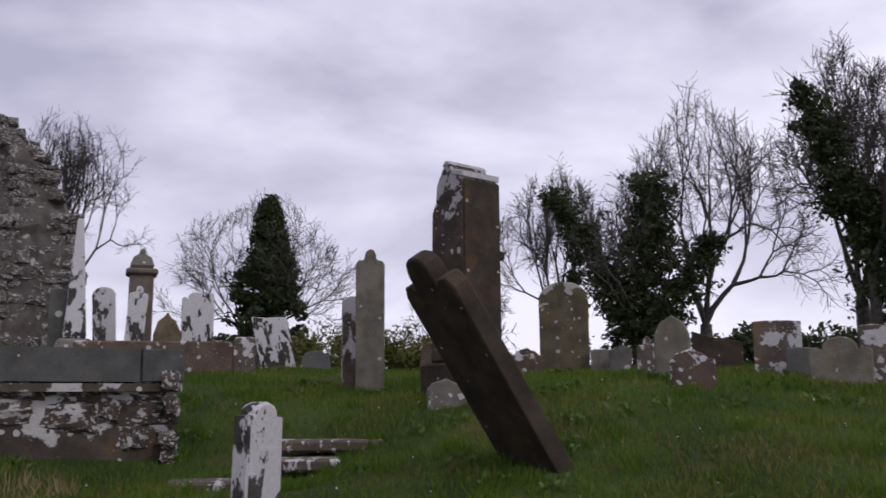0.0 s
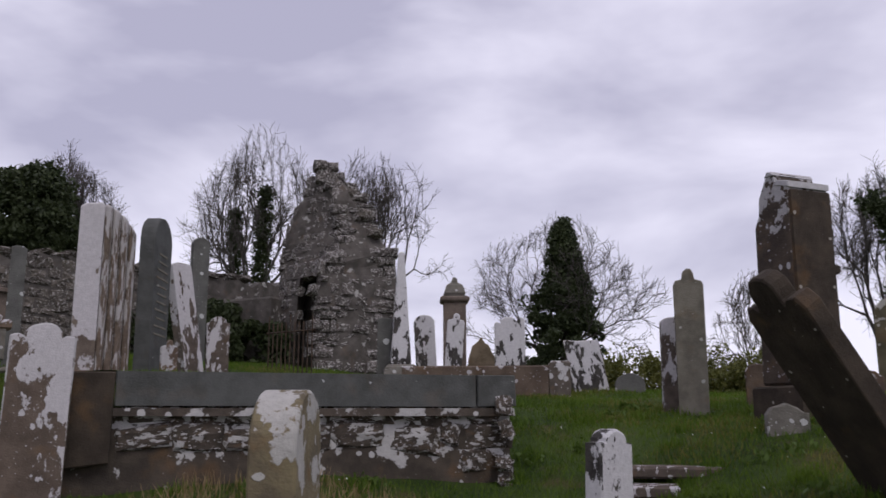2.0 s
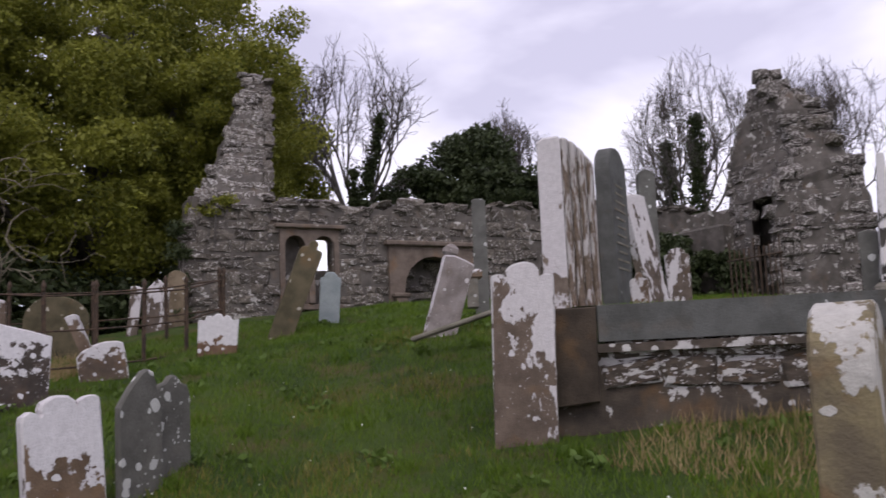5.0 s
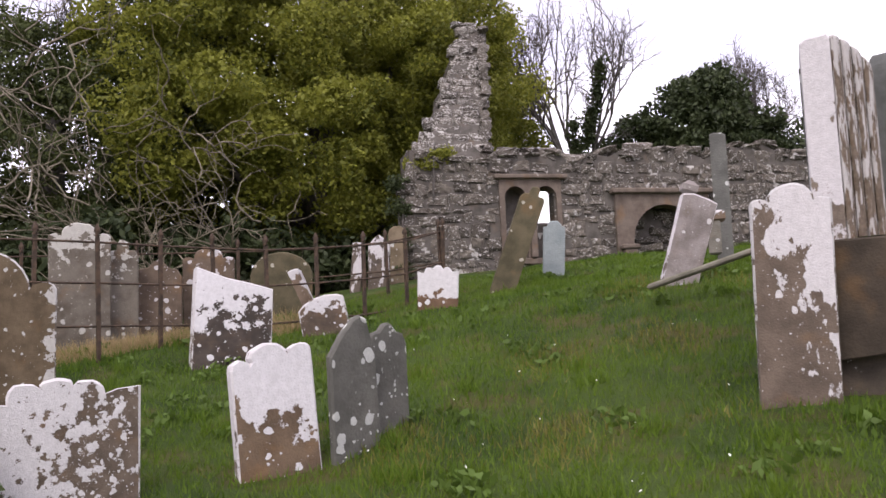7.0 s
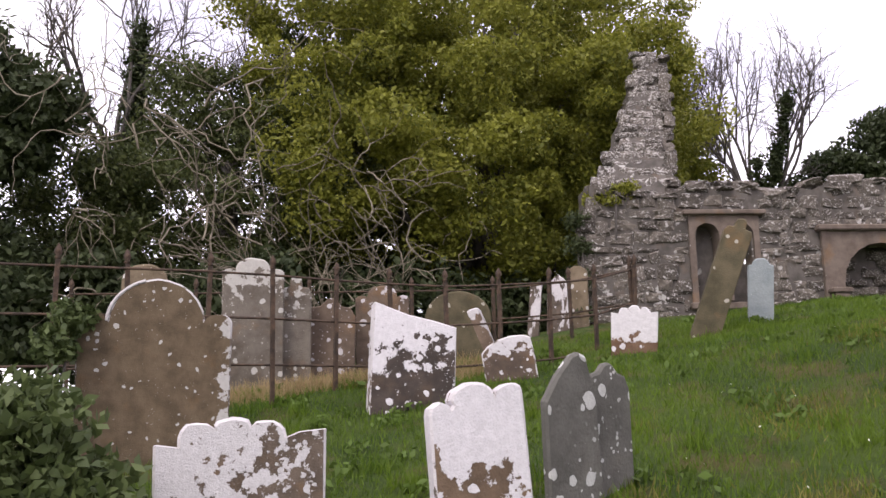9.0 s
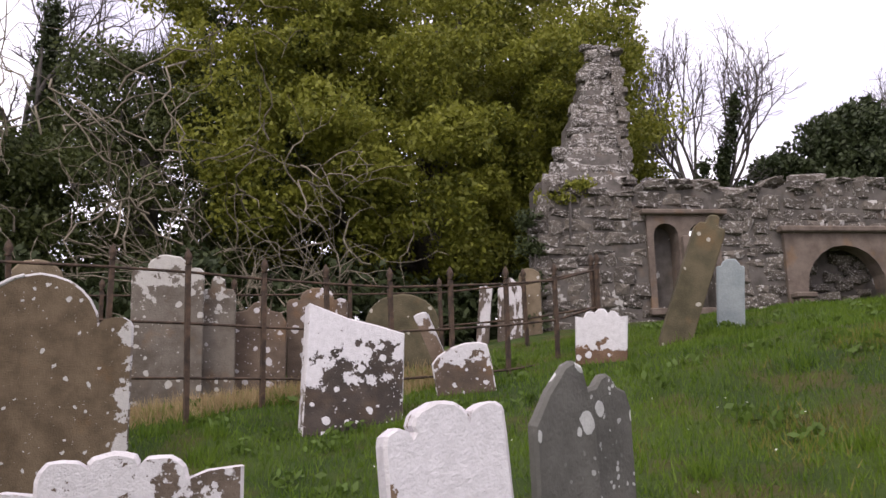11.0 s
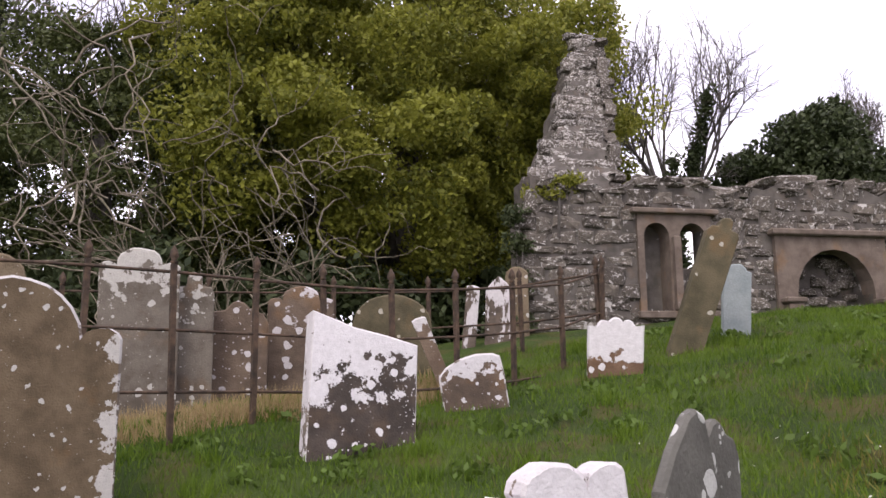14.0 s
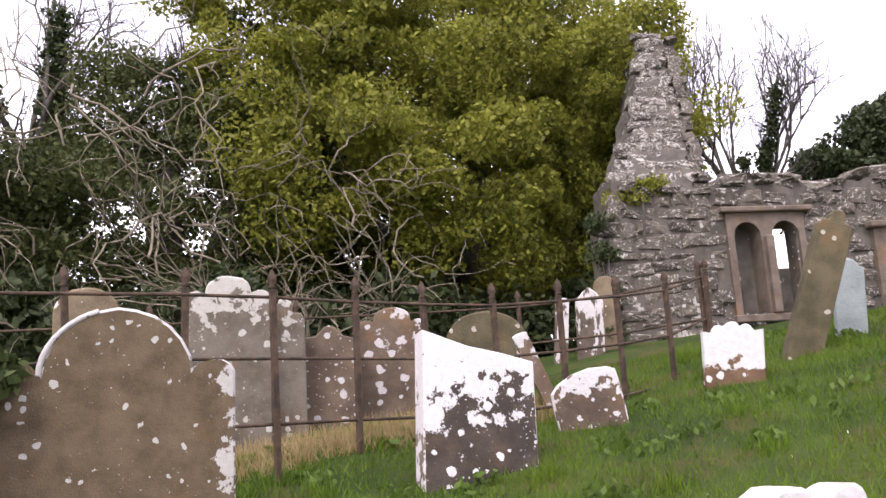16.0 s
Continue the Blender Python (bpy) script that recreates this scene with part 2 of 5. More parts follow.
def rubble_mat(name, low, high, crust):
    m, t, s = base_mat(name)
    vec, c, info = coords(t)
    tint = mix(t, info.outputs["Random"], low, high)
    geo = t.nodes.new("ShaderNodeNewGeometry")
    tint = mix(t, math_node(t, "MULTIPLY", geo.outputs["Random Per Island"], 0.5), tint, high)
    tint = mix(t, math_node(t, "MULTIPLY", step(t, noise_tex(t, vec, 13, 5), 0.35, 0.7), 0.6), tint, tuple(k * 0.45 for k in low))
    pale = step(t, noise_tex(t, vec, 6.5, 7, 0.68), 0.64 - 0.2 * crust, 0.68 - 0.2 * crust)
    fleck = step(t, noise_tex(t, vec, 24, 4, 0.6), 0.6, 0.66)
    pale = math_node(t, "MAXIMUM", pale, math_node(t, "MULTIPLY", fleck, 0.6))
    col = mix(t, math_node(t, "MULTIPLY", pale, 0.85), tint, (0.5, 0.475, 0.455))
    t.links.new(col, s.inputs["Base Color"])
    bump(t, s, noise_tex(t, vec, 30, 6, 0.65), 0.6, 0.015)
    return m


M_RUBBLE = rubble_mat("church_rubble", (0.056, 0.047, 0.04), (0.165, 0.142, 0.12), 0.42)
M_RUIN = rubble_mat("ruin_rubble", (0.052, 0.044, 0.04), (0.16, 0.14, 0.128), 0.55)
M_RUBBLE2 = rubble_mat("platform_rubble", (0.07, 0.055, 0.045), (0.17, 0.135, 0.11), 0.5)


def leaf_mat(name, a, b, thin=0.25):
    m, t, s = base_mat(name, 0.55)
    geo = t.nodes.new("ShaderNodeNewGeometry")
    c = t.nodes.new("ShaderNodeTexCoord")
    big = step(t, noise_tex(t, c.outputs["Object"], 0.9, 3), 0.35, 0.65)
    col = mix(t, geo.outputs["Random Per Island"], a, b)
    col = mix(t, math_node(t, "MULTIPLY", big, 0.6), col, b)
    t.links.new(col, s.inputs["Base Color"])
    s.inputs["Transmission Weight"].default_value = 0.0
    s.inputs["Subsurface Weight"].default_value = 0.0
    if thin:
        tr = t.nodes.new("ShaderNodeBsdfTranslucent")
        t.links.new(col, tr.inputs["Color"])
        ms = t.nodes.new("ShaderNodeMixShader")
        ms.inputs[0].default_value = thin
        out = t.nodes["Material Output"]
        t.links.new(s.outputs[0], ms.inputs[1])
        t.links.new(tr.outputs[0], ms.inputs[2])
        t.links.new(ms.outputs[0], out.inputs[0])
    return m


M_LEAF = leaf_mat("evergreen_leaves", (0.075, 0.09, 0.015), (0.25, 0.255, 0.04), 0.4)
M_YEW = leaf_mat("dark_needles", (0.022, 0.034, 0.014), (0.055, 0.07, 0.028), 0.2)
M_IVY = leaf_mat("ivy_leaves", (0.035, 0.055, 0.02), (0.1, 0.13, 0.045), 0.25)
M_IVY_DARK = leaf_mat("dark_ivy_leaves", (0.026, 0.038, 0.015), (0.066, 0.082, 0.032), 0.22)
# darker copy of the evergreen leaves, with shade put into the green
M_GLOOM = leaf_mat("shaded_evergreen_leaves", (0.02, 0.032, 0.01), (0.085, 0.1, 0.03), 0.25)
M_BUSH = leaf_mat("spring_bush_leaves", (0.06, 0.07, 0.015), (0.14, 0.14, 0.035), 0.3)
M_BLADE = leaf_mat("grass_blades", (0.032, 0.08, 0.006), (0.13, 0.2, 0.021), 0.4)
M_OLIVE_BLADE = leaf_mat("olive_grass", (0.085, 0.09, 0.016), (0.22, 0.2, 0.055), 0.35)
M_STRAW = leaf_mat("dry_grass", (0.2, 0.13, 0.06), (0.36, 0.27, 0.14), 0.2)


def bark_mat(name, a, b):
    m, t, s = base_mat(name)
    c = t.nodes.new("ShaderNodeTexCoord")
    f = noise_tex(t, c.outputs["Object"], 9, 6, 0.65)
    t.links.new(mix(t, step(t, f, 0.3, 0.7), a, b), s.inputs["Base Color"])
    bump(t, s, f, 0.6, 0.02)
    return m


M_BARK = bark_mat("grey_bark", (0.05, 0.044, 0.04), (0.11, 0.098, 0.09))
M_VINE = bark_mat("bleached_stems", (0.1, 0.084, 0.062), (0.25, 0.215, 0.165))
M_IRON = bark_mat("rusted_iron", (0.03, 0.024, 0.02), (0.1, 0.065, 0.045))


def turf_mat():
    m, t, s = base_mat("turf", 0.95)
    c = t.nodes.new("ShaderNodeTexCoord")
    v = c.outputs["Object"]
    col = mix(t, step(t, noise_tex(t, v, 0.9, 5), 0.35, 0.65), (0.04, 0.075, 0.01), (0.09, 0.14, 0.02))
    col = mix(t, math_node(t, "MULTIPLY", step(t, noise_tex(t, v, 1.7, 5), 0.5, 0.68), 0.8), col, (0.15, 0.115, 0.042))
    col = mix(t, math_node(t, "MULTIPLY", noise_tex(t, v, 45, 5, 0.7), 0.8), col, (0.015, 0.024, 0.006))
    t.links.new(col, s.inputs["Base Color"])
    bump(t, s, noise_tex(t, v, 28, 6, 0.7), 1.0, 0.05)
    return m


M_TURF = turf_mat()


# ---- builders ----
def mesh_of(name, verts, faces, material, smooth=False):
    me = bpy.data.meshes.new(name)
    me.from_pydata([tuple(v) for v in verts], [], faces)
    me.materials.append(material)
    if smooth:
        me.polygons.foreach_set("use_smooth", [True] * len(me.polygons))
    me.update()
    return me


def part(name, me, parent, label="", at=None):
    ob = new(name, me)
    ob.parent = parent
    if at is not None:
        ob.matrix_basis = at
    if label:
        ob["label"] = label
    return ob


def thing(name, m, label, category, group="", me=None, kind=""):
    ob = new(name, me)
    ob.matrix_basis = m
    return tagged(ob, label, category, group, kind)


COEF = (1.214, 1.528, 0.02, -0.451, -0.116, 0.0, 0.056, -0.936, 0.029, -0.016, 0.013, -0.01, 0.087, 1.243, -0.585, -0.404, 0.083,
        -0.043, 0.632, -0.012, 0.065, 0.137, -0.448, 0.179, -0.059, -0.22, -0.055, -0.14)
POWERS = [(i, j) for i in range(7) for j in range(7 - i)]


def hill(x, y):
    """Height of the grassy slope."""
    x, y = np.asarray(x, float), np.asarray(y, float)
    cx, cy = np.clip(x, -15.5, 4.6), np.clip(y, -1.0, 14.5)
    u, v = (cx + 5) / 10, (cy - 7) / 8
    z = sum(c * u**i * v**j for c, (i, j) in zip(COEF, POWERS))
    for bx, by, a, r in ((-2.3, 7.7, -0.22, 1.1), (-3.8, 6.9, 0.06, 0.8), (-8.4, 7.4, 0.2, 1.2), (1.2, 8.8, 0.18, 1.3), (-2.3, 3.5, 0.12, 1.2), (-10.7, 2.4, 0.12, 0.9), (-1.15, 7.6, -0.14, 0.55)):
        z = z + a * np.exp(-((cx - bx) ** 2 + (cy - by) ** 2) / (2 * r * r))
    far = np.maximum(0, np.hypot(x - cx, y - cy) - 4)
    return z - 0.02 * far + 0.025 * np.sin(1.7 * x + 0.6 * y) * np.sin(1.3 * y - 0.4 * x) + 0.02 * np.sin(3.9 * x) * np.sin(4.3 * y + 1)


def ground():
    fine = np.linspace(-17, 8, 251)
    xs = np.concatenate([np.linspace(-1500, -120, 8), np.linspace(-100, -18, 40), fine, np.linspace(9, 90, 40), np.linspace(120, 1500, 8)])
    fy = np.linspace(-3, 19, 221)
    ys = np.concatenate([np.linspace(-1500, -120, 8), np.linspace(-90, -4, 30), fy, np.linspace(20, 100, 40), np.linspace(120, 1500, 8)])
    gx, gy = np.meshgrid(xs, ys)
    gz = hill(gx, gy)
    n, k = len(xs), len(ys)
    verts = np.stack([gx, gy, gz], -1).reshape(-1, 3)
    i = np.arange((k - 1) * n).reshape(k - 1, n)[:, :-1].ravel()
    faces = np.stack([i, i + 1, i + n + 1, i + n], 1).tolist()
    tagged(new("ground", mesh_of("ground", verts, faces, M_TURF, True)), "green grassy churchyard slope", "ground", kind="structure")


ground()
RNG = np.random.default_rng(4)


def blades(name, xy, tall, wide, material, label, lift=None):
    """Many grass blades as one mesh."""
    n = len(xy)
    z = hill(xy[:, 0], xy[:, 1]) if lift is None else lift
    turn, lean, h = RNG.uniform(0, 2 * math.pi, n), RNG.uniform(0.05, 0.8, n), tall * RNG.uniform(0.5, 1.2, n)
    side = np.stack([np.cos(turn), np.sin(turn), 0 * turn], 1) * (wide * RNG.uniform(0.6, 1.3, n) / 2)[:, None]
    root = np.stack([xy[:, 0], xy[:, 1], z - 0.01], 1)
    d2 = RNG.uniform(0, 2 * math.pi, n)
    tip = root + np.stack([np.cos(d2) * lean * h, np.sin(d2) * lean * h, h * np.sqrt(1 - lean**2 * 0.8)], 1)
    verts = np.stack([root - side, root + side, tip], 1).reshape(-1, 3)
    me = bpy.data.meshes.new(name)
    me.vertices.add(3 * n)
    me.vertices.foreach_set("co", verts.ravel())
    me.loops.add(3 * n)
    me.loops.foreach_set("vertex_index", np.arange(3 * n))
    me.polygons.add(n)
    me.polygons.foreach_set("loop_start", np.arange(0, 3 * n, 3))
    me.materials.append(material)
    me.update()
    return tagged(new(name, me), label, "grass", kind="stuff")


def leaf_mesh(name, centres, size, material, droop=0.0):
    """One small four-cornered leaf at every centre, turned at random."""
    n = len(centres)
    a = RNG.normal(size=(n, 3))
    a[:, 2] -= droop
    a /= np.linalg.norm(a, axis=1)[:, None]
    b = np.cross(a, RNG.normal(size=(n, 3)))
    b /= np.linalg.norm(b, axis=1)[:, None] + 1e-9
    s = size * RNG.uniform(0.6, 1.35, n)[:, None]
    verts = np.stack([centres - a * s * 0.6, centres + b * s * 0.32, centres + a * s * 0.6, centres - b * s * 0.32], 1).reshape(-1, 3)
    me = bpy.data.meshes.new(name)
    me.vertices.add(4 * n)
    me.vertices.foreach_set("co", verts.ravel())
    me.loops.add(4 * n)
    me.loops.foreach_set("vertex_index", np.arange(4 * n))
    me.polygons.add(n)
    me.polygons.foreach_set("loop_start", np.arange(0, 4 * n, 4))
    me.materials.append(material)
    me.update()
    return me


def clumps(spots, per, radius):
    """Leaf centres scattered round each spot, denser at its rim."""
    spots = np.asarray(spots, float)
    d = RNG.normal(size=(len(spots), per, 3))
    d /= np.linalg.norm(d, axis=2, keepdims=True)
    r = radius * RNG.uniform(0.2, 1.0, (len(spots), per, 1)) ** 0.5 * RNG.uniform(0.45, 1.45, (len(spots), 1, 1))
    return (spots[:, None] + d * r * np.array([1, 1, 0.75])).reshape(-1, 3)


def tubes(name, chains, material, sides=4):
    """Tapered tubes along chains of (place, radius), as one mesh."""
    verts, faces = [], []
    for chain in chains:
        first = len(verts)
        for k, (p, r) in enumerate(chain):
            d = (chain[min(k + 1, len(chain) - 1)][0] - chain[max(k - 1, 0)][0])
            d = d.normalized() if d.length > 1e-6 else Vector((0, 0, 1))
            a = d.cross(Vector((0.31, 0.52, 0.79))).normalized()
            b = d.cross(a)
            for s in range(sides):
                w = 2 * math.pi * s / sides
                verts.append(p + a * (r * math.cos(w)) + b * (r * math.sin(w)))
        for k in range(len(chain) - 1):
            for s in range(sides):
                i, j = first + k * sides + s, first + k * sides + (s + 1) % sides
                faces.append((i, j, j + sides, i + sides))
    return mesh_of(name, verts, faces, material, True)


def outline(style, w, h):
    """The front outline of a gravestone, from the lower left round to the lower right; x across, z up."""
    a = w / 2

    def arc(cx, cz, rx, rz, a0, a1, n=9):
        return [(cx + rx * math.cos(radians(a0 + (a1 - a0) * k / n)), cz + rz * math.sin(radians(a0 + (a1 - a0) * k / n))) for k in range(n + 1)]

    if style == "flat":
        top = [(-a, h * 0.985), (-a * 0.4, h), (a * 0.5, h * 0.99), (a, h * 0.97)]
    elif style == "round":
        top = arc(0, h - a * 0.8, a, a * 0.8, 180, 0, 14)
    elif style == "gothic":
        top = [(-a, h - w * 0.8), (-a * 0.92, h - w * 0.5), (-a * 0.65, h - w * 0.22), (0, h), (a * 0.65, h - w * 0.22), (a * 0.92, h - w * 0.5), (a, h - w * 0.8)]
    elif style == "shoulder":
        top = [(-a, h - w * 0.3), (-a * 0.72, h - w * 0.27)] + arc(0, h - a * 0.55, a * 0.66, a * 0.55, 175, 5, 10) + [(a * 0.72, h - w * 0.27), (a, h - w * 0.3)]
    elif style == "lobed":
        top = arc(-a * 0.84, h - w * 0.27, a * 0.16, w * 0.04, 180, 10, 5) + arc(0, h - a * 0.62, a * 0.64, a * 0.62, 178, 2, 12) + arc(a * 0.83, h - w * 0.29, a * 0.17, w * 0.05, 165, 0, 5)
    elif style == "crest":
        top = [(-a, h - w * 0.3), (-a * 0.97, h - w * 0.22), (-a * 0.8, h - w * 0.17), (-a * 0.66, h - w * 0.2), (-a * 0.6, h - w * 0.28)] + arc(-a * 0.08, h - w * 0.17, a * 0.46, w * 0.17, 195, 25, 9) + [(a * 0.42, h - w * 0.17)] + arc(a * 0.68, h - w * 0.11, a * 0.24, w * 0.08, 170, 0, 6) + [(a * 0.95, h - w * 0.3)]
    elif style == "scallops":
        top = [(-a, h - w * 0.16), (-a * 0.72, h - w * 0.17)] + arc(-a * 0.5, h - w * 0.1, a * 0.22, w * 0.07, 190, 30, 5) + arc(-a * 0.1, h - w * 0.06, a * 0.22, w * 0.06, 165, 15, 6) + arc(a * 0.3, h - w * 0.07, a * 0.2, w * 0.05, 165, 0, 5) + [(a * 0.55, h - w * 0.13), (a * 0.72, h - w * 0.1), (a, h - w * 0.08)]
    elif style == "notched":
        top = [(-a, h - w * 0.42), (-a * 0.86, h - w * 0.3), (-a * 0.62, h - w * 0.3), (-a * 0.5, h - w * 0.36)] + arc(0, h - w * 0.22, a * 0.44, w * 0.22, 200, -20, 9) + [(a * 0.5, h - w * 0.36), (a * 0.62, h - w * 0.3), (a * 0.86, h - w * 0.3), (a, h - w * 0.42)]
    elif style == "skew":
        top = [(-a, h - w * 0.62), (-a * 0.5, h - w * 0.3), (a * 0.1, h - w * 0.05), (a * 0.35, h), (a * 0.6, h - w * 0.06), (a * 0.9, h - w * 0.5), (a, h - w * 0.75)]
    elif style == "hump":
        top = [(-a, h * 0.78), (-a * 0.75, h * 0.88), (-a * 0.3, h * 0.97), (a * 0.2, h), (a * 0.7, h * 0.985), (a * 0.95, h * 0.93), (a, h * 0.7)]
    elif style == "scroll":
        top = arc(-a * 0.78, h - w * 0.25, a * 0.22, w * 0.06, 180, 20, 5) + arc(0, h - w * 0.2, a * 0.56, w * 0.2, 185, -5, 10) + arc(a * 0.78, h - w * 0.25, a * 0.22, w * 0.06, 160, 0, 5)
    elif style == "lobes":
        top = [(-a, h - w * 0.17), (-a * 0.66, h - w * 0.19)] + arc(-a * 0.42, h - w * 0.16, a * 0.24, w * 0.1, 180, 30, 5) + arc(0, h - w * 0.1, a * 0.26, w * 0.1, 165, 15, 6) + arc(a * 0.42, h - w * 0.12, a * 0.2, w * 0.08, 150, 0, 5) + [(a * 0.72, h - w * 0.15), (a, h - w * 0.12)]
    elif style == "heart":
        top = arc(-a * 0.82, h - w * 0.25, a * 0.18, w * 0.09, 190, 20, 5) + arc(-a * 0.12, h - w * 0.17, a * 0.5, w * 0.17, 190, 15, 9) + arc(a * 0.68, h - w * 0.14, a * 0.24, w * 0.12, 170, 0, 6)
    elif style == "ogee":
        top = [(-a, h - w * 0.35), (-a * 0.8, h - w * 0.2), (-a * 0.45, h - w * 0.16), (-a * 0.2, h - w * 0.03), (0, h), (a * 0.2, h - w * 0.04), (a * 0.45, h - w * 0.18), (a * 0.8, h - w * 0.22), (a, h - w * 0.4)]
    elif style == "point":
        top = [(-a, h - w * 0.5), (-a * 0.5, h - w * 0.18), (-a * 0.08, h), (a * 0.1, h - w * 0.02), (a * 0.55, h - w * 0.2), (a, h - w * 0.5)]
    elif style == "knob":
        top = [(-a, h - w * 0.55), (-a * 0.85, h - w * 0.4), (-a * 0.45, h - w * 0.36)] + arc(0, h - w * 0.2, a * 0.4, w * 0.2, 200, -20, 8) + [(a * 0.45, h - w * 0.36), (a * 0.85, h - w * 0.4), (a, h - w * 0.55)]
    elif style == "slant":
        top = [(-a, h), (-a * 0.2, h - w * 0.12), (a * 0.4, h - w * 0.17), (a, h - w * 0.24)]
    elif style == "broken":
        top = [(-a, h * 0.62), (-a * 0.7, h * 0.85), (-a * 0.3, h * 0.93), (-a * 0.05, h), (a * 0.25, h * 0.9), (a * 0.5, h * 0.86), (a * 0.8, h * 0.7), (a, h * 0.68)]
    else:
        top = [(-a, h), (a, h)]
    return [(-a * (0.97 if style != "slant" else 1.02), 0.0)] + top + [(a * 0.97, 0.0)]


def slab_mesh(name, outlined, thick, material, worn=0.012, seed=0, batter=0.0, rim=None):
    """An upright slab from its outline, with worn edges; rim: material of its narrow faces."""
    n = len(outlined)
    cx, cz = sum(p[0] for p in outlined) / n, sum(p[1] for p in outlined) / n
    rnd = random.Random(seed)
    pts = [(x + rnd.gauss(0, worn * 0.25), z + rnd.gauss(0, worn * 0.25)) for x, z in outlined]
    rings, verts = ((-thick / 2, 1), (-thick / 2 + worn, 0), (thick / 2 - worn, 0), (thick / 2, 1)), []
    for y, inset in rings:
        for x, z in pts:
            d = math.hypot(x - cx, z - cz) or 1
            k = 1 - inset * worn * 1.2 / d
            verts.append((cx + (x - cx) * k, y * (1 - batter * z), cz + (z - cz) * k))
    faces = [tuple(range(n))[::-1], tuple(range(3 * n, 4 * n))]
    for r in range(3):
        for i in range(n):
            j = (i + 1) % n
            faces.append((r * n + i, r * n + j, (r + 1) * n + j, (r + 1) * n + i))
    me = mesh_of(name, verts, [f[::-1] for f in faces], material)
    bm = bmesh.new()
    bm.from_mesh(me)
    bmesh.ops.recalc_face_normals(bm, faces=bm.faces)
    if rim:
        me.materials.append(rim)
        for f in bm.faces:
            f.material_index = 1 if len(f.verts) == 4 and abs(f.normal.y) < 0.9 else 0
    bm.to_mesh(me)
    bm.free()
    return me


SEED = [0]


def gravestone(style, x, y, z, w, h, thick, turn, material, label, side=0.0, back=0.0, name="headstone", group="gravestones", sink=0.25, rim=None):
    """A headstone whose foot stands in the grass. turn: heading of someone who looks at its face."""
    SEED[0] += 1
    if len(label.split()) < 4:
        label += " standing in the grass"
    foot = min(z, float(hill(x, y))) if sink else z
    rise = z + h - foot
    shape = [(px, pz if i not in (0, -1) else pz) for i, (px, pz) in enumerate(outline(style, w, h))]
    low = foot - z - sink
    shape[0], shape[-1] = (shape[0][0], low), (shape[-1][0], low)
    me = slab_mesh("headstone", shape, thick, material, 0.012, SEED[0], rim=rim)
    return thing(name, pose(x, y, z) @ pose(0, 0, 0, 0, 0, turn) @ pose(0, 0, 0, -back, side, 0), label, "gravestone", group, me)


def box_mesh(name, w, d, h, material, edge=0.01, taper=0.0):
    """A block with cut edges that stands on z = 0, tapering upward."""
    verts, a, b = [], w / 2, d / 2
    for z, k in ((0, 1), (edge, 0), (h - edge, 0), (h, 1)):
        f = 1 - taper * z / h
        for sx, sy in ((-1, -1), (1, -1), (1, 1), (-1, 1)):
            verts.append((sx * (a * f - k * edge), sy * (b * f - k * edge), z))
    faces = [(3, 2, 1, 0), (12, 13, 14, 15)]
    for r in range(3):
        for i in range(4):
            j = (i + 1) % 4
            faces.append((r * 4 + i, r * 4 + j, r * 4 + 4 + j, r * 4 + 4 + i))
    return mesh_of(name, verts, faces, material)


def rough_stone(seed, material, name="stone"):
    """One rubble stone, 1 x 1 x 1, its face towards -y."""
    rnd = random.Random(seed)
    verts = []
    for y, k in ((0.5, 0.5), (-0.2, 0.5), (-0.5, 0.36)):
        for sx, sz in ((-1, -1), (0.1, -1.05), (1, -1), (1.04, 0.1), (1, 1), (-0.1, 1.05), (-1, 1), (-1.04, 0)):
            j = 0.07
            verts.append((sx * k + rnd.uniform(-j, j), y + rnd.uniform(-j, j) * 1.4, sz * k + rnd.uniform(-j, j)))
    verts.append((rnd.uniform(-0.15, 0.15), -0.58 + rnd.uniform(-0.06, 0.04), rnd.uniform(-0.15, 0.15)))
    faces = []
    for r in range(2):
        for i in range(8):
            j = (i + 1) % 8
            faces.append((r * 8 + j, r * 8 + i, r * 8 + 8 + i, r * 8 + 8 + j))
    faces += [(16 + (i + 1) % 8, 16 + i, 24) for i in range(8)]
    return mesh_of(name, verts, faces, material)


